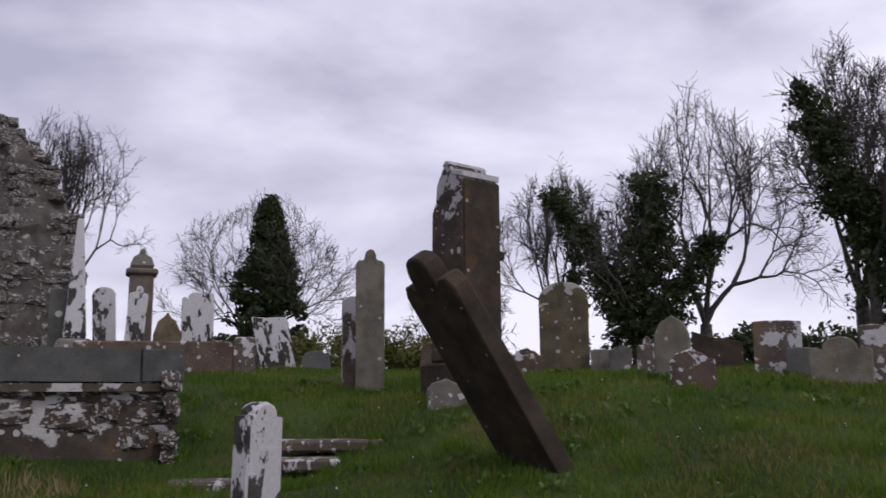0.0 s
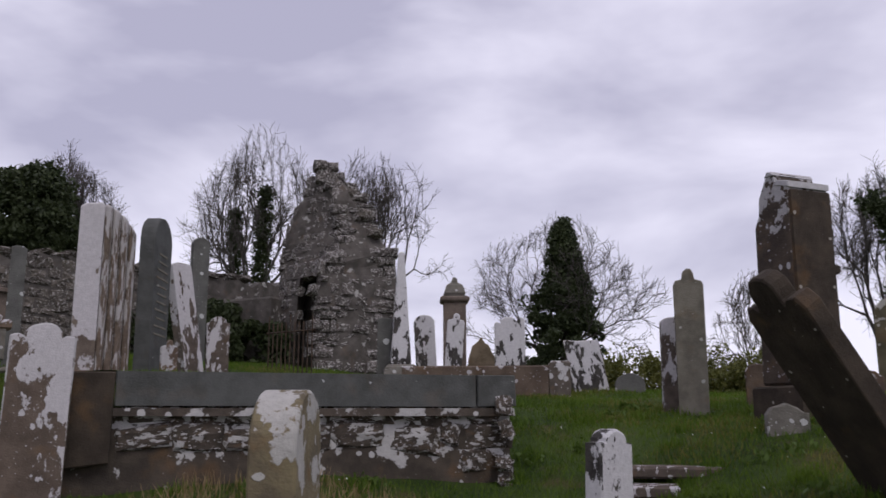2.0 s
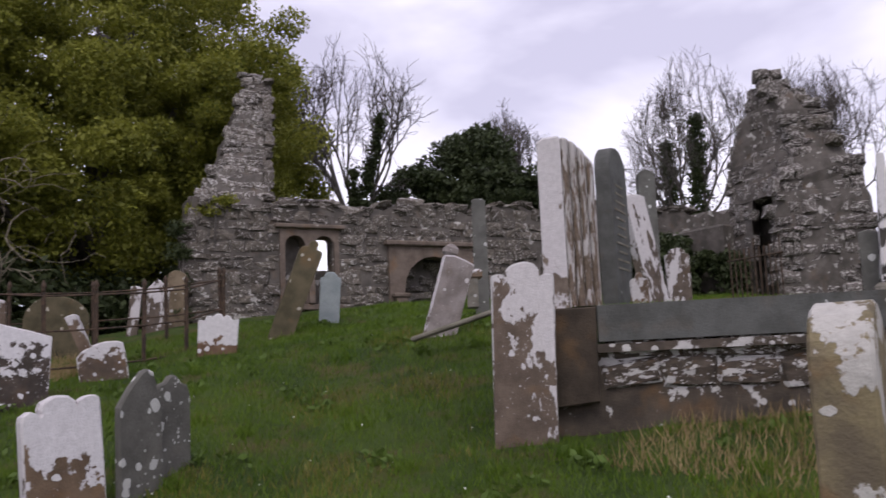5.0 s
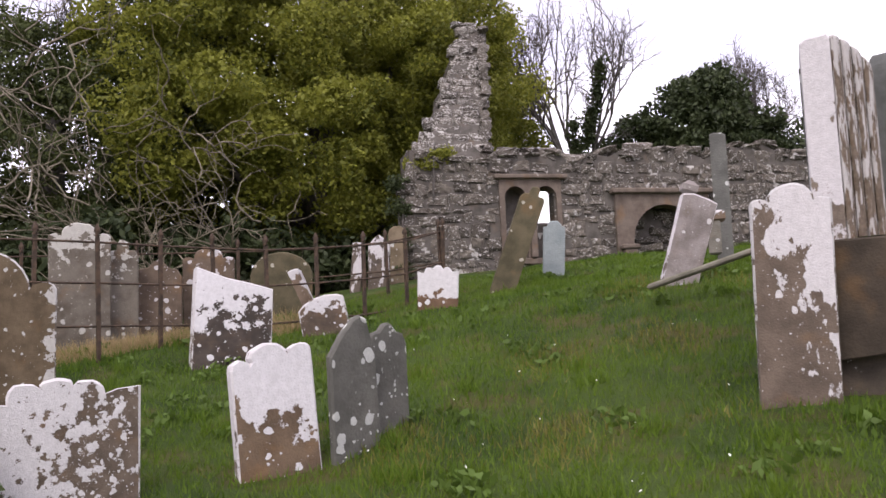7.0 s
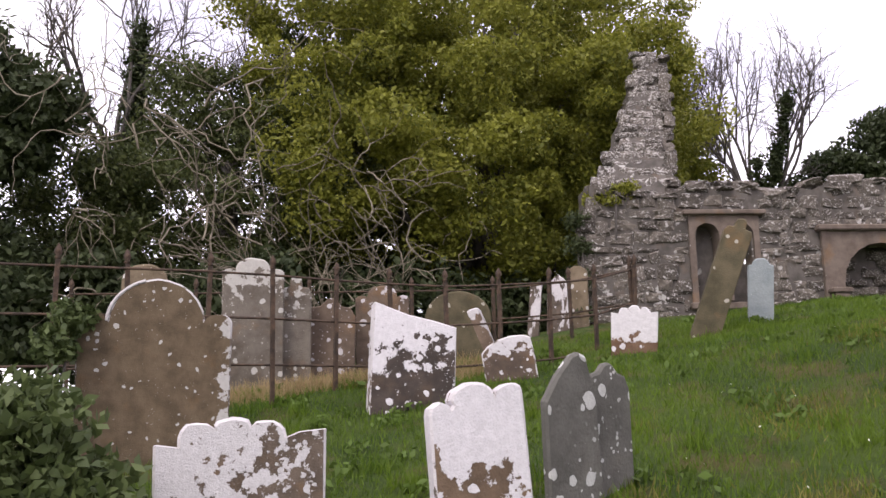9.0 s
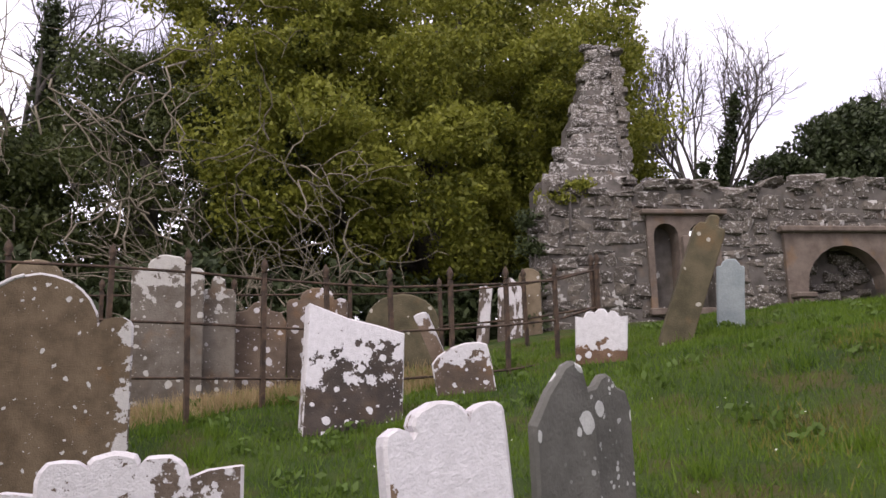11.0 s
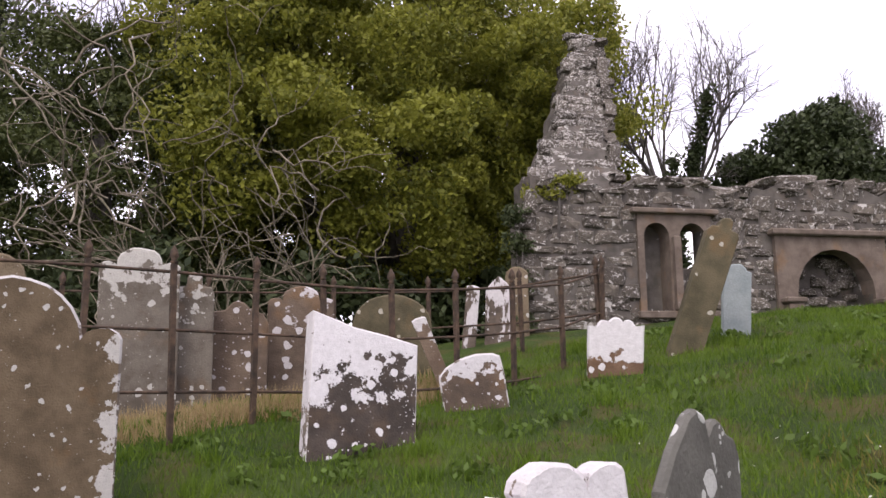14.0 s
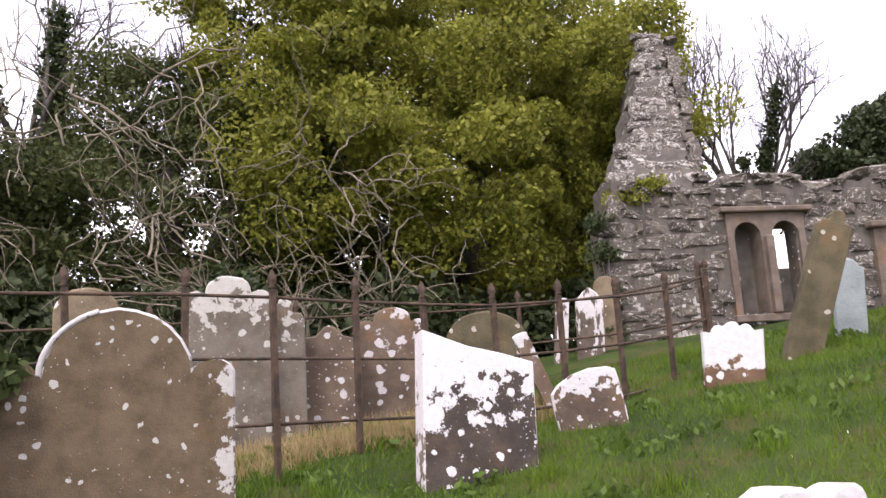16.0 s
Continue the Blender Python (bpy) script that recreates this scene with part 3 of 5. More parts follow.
def lay_stones(owner, place, width, z0, z1, allowed, shapes, rnd, course=(0.08, 0.19), length=(0.1, 0.36), proud=0.03, limit=300, inv=None, sink=0.0):
    """Courses of rubble on a face. place(u, z): point and heading of the face at u metres along it; allowed(u, z, half): whether a stone fits."""
    made, rest, z = [], [], z0
    while z < z1:
        ch, u = rnd.uniform(*course), rnd.uniform(-0.2, 0)
        while u < width:
            ln = rnd.uniform(*length)
            if rnd.random() < 0.95 and allowed(u + ln / 2, z + ch / 2, ln / 2):
                p, turn = place(u + ln / 2, z + ch / 2)
                m = pose(p[0], p[1], p[2] + rnd.gauss(0, 0.018)) @ pose(0, 0, 0, rnd.gauss(0, 5), rnd.gauss(0, min(8.0, 1.3 / ln)), turn + rnd.gauss(0, 5))
                m = m @ pose(0, sink, 0) @ Matrix.Diagonal((ln * rnd.uniform(0.9, 1.1), 0.16 + rnd.uniform(0, proud * 2), ch * rnd.uniform(0.75, 1.3), 1))
                made.append((m, rnd.choice(shapes)))
            u += ln
        z += ch
    rnd.shuffle(made)
    back = owner.matrix_world.inverted() if inv is None else inv
    for m, me in made[:limit]:
        ob = new("stone", me)
        ob.parent = owner
        ob.matrix_basis = back @ m
    if made[limit:]:
        verts, faces = [], []
        for m, me in made[limit:]:
            k = len(verts)
            verts += [tuple(back @ m @ v.co) for v in me.vertices]
            faces += [tuple(k + i for i in f.vertices) for f in me.polygons]
        ob = part("more_stones", mesh_of("more_stones", verts, faces, shapes[0].materials[0]), owner)
        ob["kind"] = "stuff"


# ---- the ruined church: long wall ----
SHAPES = [rough_stone(k, M_RUBBLE) for k in range(12)]
WX, WY, WTURN = -13.61, 8.96, 73.37
WALL_M = pose(WX, WY, 0, 0, 0, WTURN)
THICK = 0.75
HOLES = ((0.1, 0.95, 2.75, 3.98), (2.3, 3.5, 2.2, 3.62))


def wall_top(u):
    return 4.42 + 0.035 * u + 0.07 * math.sin(3.1 * u) + 0.05 * math.sin(7.7 * u + 1)


def block_between(name, u0, u1, z0, z1, y0, y1, material, ragged=0.0):
    """A piece of wall core in the wall's own axes; y grows away from the churchyard."""
    n = max(1, int((u1 - u0) / 0.25))
    verts, faces = [], []
    for k in range(n + 1):
        u = u0 + (u1 - u0) * k / n
        top = wall_top(u) + RNG.uniform(-ragged, ragged) if z1 is None else z1
        verts += [(u, y0, z0), (u, y0, top), (u, y1, top), (u, y1, z0)]
    for k in range(n):
        a, b = 4 * k, 4 * k + 4
        for i in range(4):
            faces.append((a + i, b + i, b + (i + 1) % 4, a + (i + 1) % 4))
    faces += [(0, 1, 2, 3), tuple(4 * n + i for i in (3, 2, 1, 0))]
    return mesh_of(name, verts, faces, material)


wall = thing("wall_church", WALL_M, "ruined rubble church wall with lichen and a ragged top", "wall", kind="structure")
pieces = [(-1.45, 0.1, 1.2, None), (0.1, 0.95, 1.2, 2.75), (0.1, 0.95, 3.98, None), (0.95, 1.6, 1.2, 2.75), (0.95, 1.6, 3.98, None), (1.6, 2.3, 1.2, None), (2.3, 3.5, 1.2, 2.2), (2.3, 3.5, 3.62, None), (3.5, 11.5, 1.2, None)]
for u0, u1, z0, z1 in pieces:
    part("core", block_between("core", u0, u1, z0, z1, 0.02, THICK, M_MORTAR, 0.06), wall)


part("core", block_between("core", 0.95, 1.6, 2.75, 3.98, 0.02, 0.28, M_MORTAR), wall, "thinner splayed jamb")


def wall_ok(u, z, half):
    u = u - 1.45
    if z > wall_top(u) - 0.02:
        return False
    if 1.98 < u < 3.72 and z < 3.88 or -0.02 < u < 1.1 and 2.7 < z < 4.1:
        return False
    return True


def wall_place(u, z):
    p = WALL_M @ Vector((u - 1.45, 0.08, z))
    return (p.x, p.y, p.z), WTURN


bpy.context.view_layer.update()
lay_stones(wall, wall_place, 9.5, 2.1, 5.0, wall_ok, SHAPES, random.Random(3), (0.1, 0.25), (0.14, 0.42), 0.03, inv=WALL_M.inverted(), sink=0.012)
# coping stones along the top
rnd = random.Random(8)
u = -1.4
while u < 9.5:
    ln = rnd.uniform(0.18, 0.5)
    ob = new("coping_stone", SHAPES[rnd.randrange(12)])
    ob.parent = wall
    ob.matrix_basis = pose(u + ln / 2, 0.3, wall_top(u) + 0.02, rnd.gauss(0, 7), rnd.gauss(0, 6), rnd.gauss(0, 6)) @ Matrix.Diagonal((ln, 0.62, rnd.uniform(0.08, 0.2), 1))
    u += ln * 1.02


def arch_panel(name, w, top, springs, thick, material):
    """A dressed stone panel from z 0 to top, w wide, with round-headed openings: springs is a list of (centre, half width, spring height)."""
    verts, faces, n = [], [], 10
    edges = [-w / 2] + [(springs[k][0] + springs[k + 1][0]) / 2 for k in range(len(springs) - 1)] + [w / 2]
    for k, (c, r, sp) in enumerate(springs):
        l, rr = edges[k], edges[k + 1]
        inner = [(c - r, 0.0), (c - r, sp)] + [(c - r * math.cos(math.pi * i / n), sp + r * math.sin(math.pi * i / n)) for i in range(1, n)] + [(c + r, sp), (c + r, 0.0)]
        outer = [(l, 0.0), (l, sp)] + [(l + (rr - l) * i / n, top) for i in range(1, n)] + [(rr, sp), (rr, 0.0)]
        outer[2] = (l, top)
        outer[n] = (rr, top)
        m = len(inner)
        base = len(verts)
        for y in (0.0, thick):
            verts += [(x, y, z) for x, z in inner] + [(x, y, z) for x, z in outer]
        for i in range(m - 1):
            faces.append((base + i, base + i + 1, base + m + i + 1, base + m + i))
            b2 = base + 2 * m
            faces.append((b2 + i + 1, b2 + i, b2 + m + i, b2 + m + i + 1))
            faces.append((base + i + 1, base + i, b2 + i, b2 + i + 1))
            faces.append((base + m + i, base + m + i + 1, b2 + m + i + 1, b2 + m + i))
    return mesh_of(name, verts, faces, material)


win = thing("window_1", WALL_M @ pose(0.53, -0.03, 2.75), "pair of round-headed sandstone windows without glass", "window", kind="structure")
part("window_frame", arch_panel("window_frame", 1.06, 1.3, [(-0.26, 0.18, 1.0), (0.26, 0.185, 1.0)], 0.3, M_SAND), win)
part("hood", box_mesh("hood", 1.24, 0.2, 0.07, M_SAND, 0.015), win, "weathered projecting hood stone", pose(0, 0.02, 1.3))
part("mullion", box_mesh("mullion", 0.1, 0.12, 1.0, M_SAND, 0.02), win, "", pose(0, -0.02, 0))
part("window_sill", box_mesh("window_sill", 1.12, 0.4, 0.1, M_SAND, 0.015), win, "", pose(0, 0.15, -0.1))
low = part("blocking", box_mesh("blocking", 0.4, 0.4, 0.62, M_MORTAR, 0.03), win, "rubble that half blocks one light", pose(0.26, 0.5, 0.0))
part("blocking", box_mesh("blocking", 0.46, 0.3, 1.28, M_MORTAR, 0.03), win, "", pose(-0.27, 0.45, 0.0))

tomb = thing("door_1", WALL_M @ pose(2.86, -0.05, 2.2), "round-arched sandstone recess under a moulded cornice", "doorway", kind="structure")
part("arch_surround", arch_panel("arch_surround", 1.72, 1.6, [(0.04, 0.6, 0.82)], 0.28, M_SAND), tomb)
part("cornice", box_mesh("cornice", 1.86, 0.24, 0.09, M_SAND, 0.02), tomb, "projecting moulded cornice", pose(0, 0.04, 1.6))
for sx in (-0.69, 0.77):
    pier = part("pier", box_mesh("pier", 0.22, 0.16, 0.66, M_SAND, 0.02), tomb, "", pose(sx, -0.06, 0))
    part("capital", box_mesh("capital", 0.3, 0.22, 0.08, M_SAND, 0.02), pier, "", pose(0, 0, 0.66))
part("back_wall", box_mesh("back_wall", 1.4, 0.3, 1.5, M_MORTAR, 0.03), tomb, "rubble at the back of the recess", pose(0, 0.62, -0.05))
rnd = random.Random(21)
for k in range(60):
    ob = new("stone", SHAPES[k % 12])
    ob.parent = tomb
    ob.matrix_basis = pose(rnd.uniform(-0.55, 0.62), 0.46, rnd.uniform(0, 1.35), rnd.gauss(0, 5), rnd.gauss(0, 5), 0) @ Matrix.Diagonal((rnd.uniform(0.15, 0.35), 0.15, rnd.uniform(0.08, 0.17), 1))

# ---- tall gable stump at the wall's end: it runs back from the wall and rises ----
gable = thing("wall_gable", WALL_M, "tall tapering stump of a rubble gable white with lichen", "wall", kind="structure")


def gable_section(z):
    """Left, right, front and back of the stump at a height, in the wall's axes."""
    f = max(0.0, min(1.0, (z - 4.2) / 3.15))
    return -1.35 + 1.5 * f ** 0.85, -0.1 + 0.6 * f, 0.3 + 1.9 * f, 1.2 + 1.9 * f


verts, faces = [], []
levels = [1.5] + [4.2 + 0.25 * k for k in range(13)] + [7.35]
for k, z in enumerate(levels):
    l, r, a, b = gable_section(z)
    j = 0.05
    verts += [(l + RNG.uniform(-j, j), a + RNG.uniform(-j, j), z), (r + RNG.uniform(-j, j), a + RNG.uniform(-j, j), z), (r + RNG.uniform(-j, j), b, z), (l + RNG.uniform(-j, j), b, z)]
for k in range(len(levels) - 1):
    for i in range(4):
        faces.append((4 * k + i, 4 * k + (i + 1) % 4, 4 * k + 4 + (i + 1) % 4, 4 * k + 4 + i))
faces.append(tuple(4 * (len(levels) - 1) + i for i in range(4)))
part("core", mesh_of("core", verts, faces, M_MORTAR), gable)
SHAPES_PALE = [rough_stone(50 + k, rubble_mat("gable_rubble", (0.07, 0.06, 0.052), (0.2, 0.175, 0.152), 0.62)) if k == 0 else None for k in range(1)]
PALE = SHAPES_PALE[0].materials[0]
SHAPES_PALE += [rough_stone(51 + k, PALE) for k in range(9)]


def rake_place(u, z):
    l, r, a, b = gable_section(z)
    p = WALL_M @ Vector((l + u, a - 0.02, z))
    return (p.x, p.y, p.z), WTURN


def rake_ok(u, z, half):
    l, r, a, b = gable_section(z)
    return u < r - l - half * 0.4


lay_stones(gable, rake_place, 1.4, 4.25, 7.4, rake_ok, SHAPES_PALE, random.Random(5), (0.1, 0.22), (0.12, 0.34), 0.03, inv=WALL_M.inverted(), sink=0.085)


def inner_place(u, z):
    l, r, a, b = gable_section(z)
    p = WALL_M @ Vector((r, a + u, z))
    return (p.x, p.y, p.z), WTURN + 90


lay_stones(gable, inner_place, 0.95, 4.4, 7.3, lambda u, z, half: u < gable_section(z)[3] - gable_section(z)[2], SHAPES, random.Random(6), inv=WALL_M.inverted())

# ---- ruined gable with a doorway ----
SHAPES_R = [rough_stone(130 + k, M_RUIN) for k in range(12)]
ruin = thing("wall_ruin", pose(0, 0, 0), "ragged peak of a ruined rubble gable with a small doorway", "wall", kind="structure")
# height, then plan places: far left corner, near corner, right end
RUIN = [(1.6, -9.45, 16.45, -8.05, 15.6, -6.85, 16.8), (4.2, -9.36, 16.47, -8.03, 15.67, -6.83, 16.82), (4.45, -9.34, 16.48, -8.0, 15.75, -6.9, 16.8),
        (5.05, -9.28, 16.5, -7.82, 15.98, -7.05, 16.74), (5.5, -9.15, 16.5, -7.84, 16.15, -7.3, 16.64), (6.1, -8.88, 16.45, -8.02, 16.2, -7.55, 16.55),
        (6.64, -8.58, 16.4, -8.3, 16.3, -8.1, 16.44)]


def ruin_at(z):
    for lo, hi in zip(RUIN, RUIN[1:]):
        if z <= hi[0]:
            f = max(0, (z - lo[0]) / (hi[0] - lo[0]))
            return [a + (b - a) * f for a, b in zip(lo[1:], hi[1:])]
    return list(RUIN[-1][1:])


DOOR_L, DOOR_R, DOOR_Z = 0.5, 0.9, 4.43
back_way = Vector((-0.3, 1.0, 0)).normalized()
verts, faces = [], []
levels = [1.6, 2.4, 3.2, 4.0, DOOR_Z, DOOR_Z + 0.01] + [4.6 + 0.2 * k for k in range(11)]
for z in levels:
    lx, ly, cx, cy, rx, ry = ruin_at(z)
    L, C, R = Vector((lx, ly, z)), Vector((cx, cy, z)), Vector((rx, ry, z))
    dl, dr = L.lerp(C, DOOR_L), L.lerp(C, DOOR_R)
    deep = back_way * (0.8 if z <= DOOR_Z else 0.0)
    ring = [L, dl, dl + deep, dr + deep, dr, C, C.lerp(R, 0.5) + Vector((0.05, -0.08, 0)), R, R + back_way * 0.9, L + back_way * 0.9]
    for i, p in enumerate(ring):
        j = 0.0 if 1 <= i <= 4 else 0.06
        verts.append(p + Vector((RNG.uniform(-j, j), RNG.uniform(-j, j), 0)))
n = 10
for k in range(len(levels) - 1):
    for i in range(n):
        faces.append((n * k + i, n * k + (i + 1) % n, n * k + n + (i + 1) % n, n * k + n + i))
faces.append(tuple(n * (len(levels) - 1) + i for i in range(n)))
part("core", mesh_of("core", verts, faces, M_MORTAR), ruin)


def end_place(u, z):
    lx, ly, cx, cy, rx, ry = ruin_at(z)
    d = Vector((rx - cx, ry - cy))
    f = u / max(d.length, 0.1)
    return (cx + d.x * f, cy + d.y * f, z), math.degrees(math.atan2(d.y, d.x))


def end_len(z):
    lx, ly, cx, cy, rx, ry = ruin_at(z)
    return math.hypot(rx - cx, ry - cy)


lay_stones(ruin, end_place, 1.9, 2.3, 6.75, lambda u, z, half: u < end_len(z) + 0.03, SHAPES_R, random.Random(9), (0.1, 0.3), (0.14, 0.46), 0.1, inv=Matrix(), sink=0.05)


def face_place(u, z):
    lx, ly, cx, cy, rx, ry = ruin_at(z)
    d = Vector((cx - lx, cy - ly))
    f = u / max(d.length, 0.1)
    return (lx + d.x * f, ly + d.y * f, z), math.degrees(math.atan2(d.y, d.x))


def face_ok(u, z, half):
    lx, ly, cx, cy, rx, ry = ruin_at(z)
    w = math.hypot(cx - lx, cy - ly)
    return u < w and not (z < DOOR_Z + 0.1 and w * DOOR_L - half < u < w * DOOR_R + half)


lay_stones(ruin, face_place, 1.9, 2.3, 6.7, face_ok, SHAPES_R, random.Random(10), (0.12, 0.26), (0.14, 0.4), 0.015, inv=Matrix(), sink=0.085)
for k, (dx, dz, s) in enumerate(((-8.38, 6.7, 0.2), (-7.75, 6.2, 0.2), (-7.5, 5.75, 0.22), (-7.25, 5.35, 0.2))):
    ob = new("stone", SHAPES[k])
    ob.parent = ruin
    ob.matrix_basis = pose(dx, 16.5, dz, 5, 8, 20 * k) @ Matrix.Diagonal((s * 1.3, s * 1.6, s, 1))
low_wall = thing("wall_return", pose(-9.4, 16.6, 0, 0, 0, 170), "low ivy-grown rubble wall joining the ruin", "wall", kind="structure")
lw_h = 4.1
part("core", box_mesh("core", 4.4, 0.6, lw_h, M_MORTAR, 0.05), low_wall, "", pose(2.0, 0.2, 0))


# ---- railed-off platform grave ----
PX, PY, PTURN = -5.3, 5.62, 38.9
PM = pose(PX, PY, 0, 0, 0, PTURN)
SHAPES_P = [rough_stone(80 + k, M_PLATST) for k in range(8)]
plat = thing("grave_platform", PM, "raised grave plot walled in lichened rubble with slate slab facing", "grave plot")
LEN, TOP = 3.85, 1.95
part("core", box_mesh("core", LEN - 0.04, 3.4, 1.66, M_PLAT, 0.02), plat, "", pose(LEN / 2, 1.78, 0.0))
part("facing_slab", slab_mesh("facing_slab", [(0.42, 1.68), (0.42, 1.95), (3.46, 1.97), (3.46, 1.69)], 0.12, M_SLAB, 0.008, 3), plat, "long grey slate slab", pose(0, 0.04, 0))
part("facing_slab", slab_mesh("facing_slab", [(3.475, 1.69), (3.475, 1.97), (3.84, 1.975), (3.85, 1.7)], 0.14, M_SLAB, 0.008, 4), plat, "", pose(0, 0.04, 0))
part("corner_block", slab_mesh("corner_block", [(-0.02, 1.2), (-0.02, 1.94), (0.41, 1.945), (0.41, 1.24)], 0.16, M_DARK, 0.012, 6), plat, "dark corner block", pose(0, 0.05, 0))
part("ledge", slab_mesh("ledge", [(0.4, 1.60), (0.4, 1.665), (3.84, 1.68), (3.84, 1.61)], 0.1, M_PLATST, 0.01, 7), plat, "dirty mortar ledge", pose(0, 0.03, 0))
part("side_slab", box_mesh("side_slab", 0.12, 3.3, 0.3, M_SLATE, 0.01), plat, "", pose(LEN - 0.07, 1.8, 1.66))


def plat_place(u, z):
    p = PM @ Vector((u, 0.135, z))
    return (p.x, p.y, p.z), PTURN


lay_stones(plat, plat_place, LEN - 0.1, 0.75, 1.58, lambda u, z, half: u + half < LEN and (u - half > 3.3 or u > 0.5 and z > 1.42), SHAPES_P, random.Random(12), (0.1, 0.24), (0.2, 0.6), 0.012, inv=PM.inverted())


def plat_side(u, z):
    p = PM @ Vector((LEN - 0.03, u, z))
    return (p.x, p.y, p.z), PTURN + 90


lay_stones(plat, plat_side, 3.0, 0.8, 1.62, lambda u, z, half: True, SHAPES_P, random.Random(13), (0.1, 0.2), (0.2, 0.5), 0.01, inv=PM.inverted(), sink=0.09)
gx, gy = np.meshgrid(np.linspace(0.1, LEN - 0.15, 40), np.linspace(0.1, 3.4, 36))
gz = 1.9 + 0.05 * np.sin(2.1 * gx) + 0.06 * gy / 3 + 0.03 * np.sin(5 * gx + 3 * gy)
i = np.arange(35 * 40).reshape(35, 40)[:, :-1].ravel()
part("turf_top", mesh_of("turf_top", np.stack([gx, gy, gz], -1).reshape(-1, 3), np.stack([i, i + 1, i + 41, i + 40], 1).tolist(), M_TURF, True), plat, "short green turf")

# ---- big stones about the platform ----
def ribbed_mesh(name, ribs, step_x, step_y, deep, tall, drop, material):
    """A run of half-round upright ribs stepping back in plan, with a top that falls away."""
    plan = []
    for k in range(ribs):
        for a in range(6):
            w = math.pi * a / 5
            plan.append((step_x * (k + 0.5 - 0.5 * math.cos(w)), step_y * (k + a / 5) - 0.8 * step_x * math.sin(w)))
    plan += [(plan[-1][0], plan[-1][1] + deep), (0.0, deep + step_y * ribs)]
    n, verts = len(plan), []
    for x, y in plan:
        top = tall - drop * (x / (step_x * ribs)) ** 2
        verts += [(x, y, 0.0), (x, y, top - 0.02), (x, y + 0.015, top)]
    faces = []
    for i in range(n):
        j = (i + 1) % n
        for r in range(2):
            faces.append((3 * i + r, 3 * j + r, 3 * j + r + 1, 3 * i + r + 1))
    faces.append(tuple(3 * i + 2 for i in range(n)))
    return mesh_of(name, verts, faces, material)


pil = thing("pedestal_tomb", pose(-5.57, 6.34, 1.95, 0, 0, 38), "tall white-faced grave slab with deeply moulded brown edge", "gravestone")
part("front_slab", slab_mesh("front_slab", [(-0.1, 0), (-0.1, 1.47), (-0.05, 1.5), (0.09, 1.51), (0.1, 1.48), (0.1, 0)], 0.62, M_FACE, 0.014, 29), pil, "lichen-whitened face", pose(-0.1, 0.31, 0))
part("moulding", ribbed_mesh("moulding", 4, 0.07, 0.075, 0.25, 1.5, 0.2, M_RIBS), pil, "brown ribs streaked with white lichen", pose(0.002, 0.03, 0.0))
part("plinth", box_mesh("plinth", 0.75, 0.9, 0.06, M_WHITE, 0.015), pil, "", pose(0.12, 0.4, -0.02))
gravestone("flat", -5.86, 6.5, 1.95, 0.16, 1.38, 0.1, 38, M_SLATE, "narrow blue-grey slab behind the moulded tomb", sink=0)
slate = gravestone("round", -6.22, 8.0, 2.0, 0.66, 1.72, 0.16, 110, M_SLAB, "round-headed grey slate headstone cut with rows of lettering", sink=0)
rnd = random.Random(31)
for k in range(11):
    wd = rnd.uniform(0.3, 0.5)
    part("lettering", box_mesh("lettering", wd, 0.006, 0.022, M_TAN, 0.002), slate, "", pose(0, -0.082, 1.3 - 0.085 * k))
gravestone("knob", -5.72, 7.62, 1.95, 0.17, 0.42, 0.1, 36, M_WHITE, "small white footstone", sink=0)
gravestone("flat", -6.8, 9.68, 2.0, 0.3, 1.55, 0.14, 75, M_STREAK, "dark headstone streaked with white lichen, leaning", side=-9, back=4, rim=M_RIM_HALF)
gravestone("round", -8.8, 12.72, 2.15, 0.28, 2.45, 0.14, 50, M_SLATE, "tall slim slate headstone")
gravestone("shoulder", -7.44, 11.22, 2.1, 0.32, 0.96, 0.12, 40, M_STREAK, "stubby brown stone with pale patches")
gravestone("scroll", -5.33, 5.42, 0.88, 0.47, 1.41, 0.13, 44, M_SCROLL, "upright brown headstone half covered by white lichen", side=1.5, rim=M_RIM_HALF)
gravestone("round", -2.23, 3.53, 0.7, 0.6, 0.99, 0.2, 106, M_YELLOW, "thick brown headstone with white and yellow lichen", side=0)
gravestone("shoulder", -1.13, 5.55, 0.75, 0.29, 0.76, 0.14, 56, M_SNOW, "small white-crusted headstone with rounded head and shoulders", side=1, rim=M_BLACKWHITE)

# ---- leaning slab and the tall monument ----
gravestone("notched", 0.71, 6.6, 0.98, 0.66, 1.84, 0.14, -60, M_DARK, "dark brown slab with a notched head leaning far over", back=-34, sink=0.3)
tall = thing("monument", pose(0.23, 9.3, 1.6, 0, 0, 40), "tall dark square monument with a broken gabled cap", "monument")
part("plinth", box_mesh("plinth", 0.66, 0.66, 0.45, M_DARK, 0.02), tall, "", pose(0, 0, -0.16))
SIDE = pose(0, 0, 0, 0, 0, -90)
shaft = part("shaft", slab_mesh("shaft", [(-0.26, 0.3), (-0.25, 1.86), (-0.17, 1.99), (-0.15, 2.17), (-0.03, 2.37), (0.07, 2.37), (0.1, 2.26), (0.25, 2.21), (0.25, 0.3)], 0.5, M_PATCHED, 0.02, 41), tall, "dark brown shaft blotched with lichen", SIDE)
part("ridge_cap", slab_mesh("ridge_cap", [(-0.06, 2.34), (-0.02, 2.39), (0.05, 2.39), (0.09, 2.34)], 0.52, M_WHITE, 0.014, 43), tall, "white-crusted ridge", SIDE)
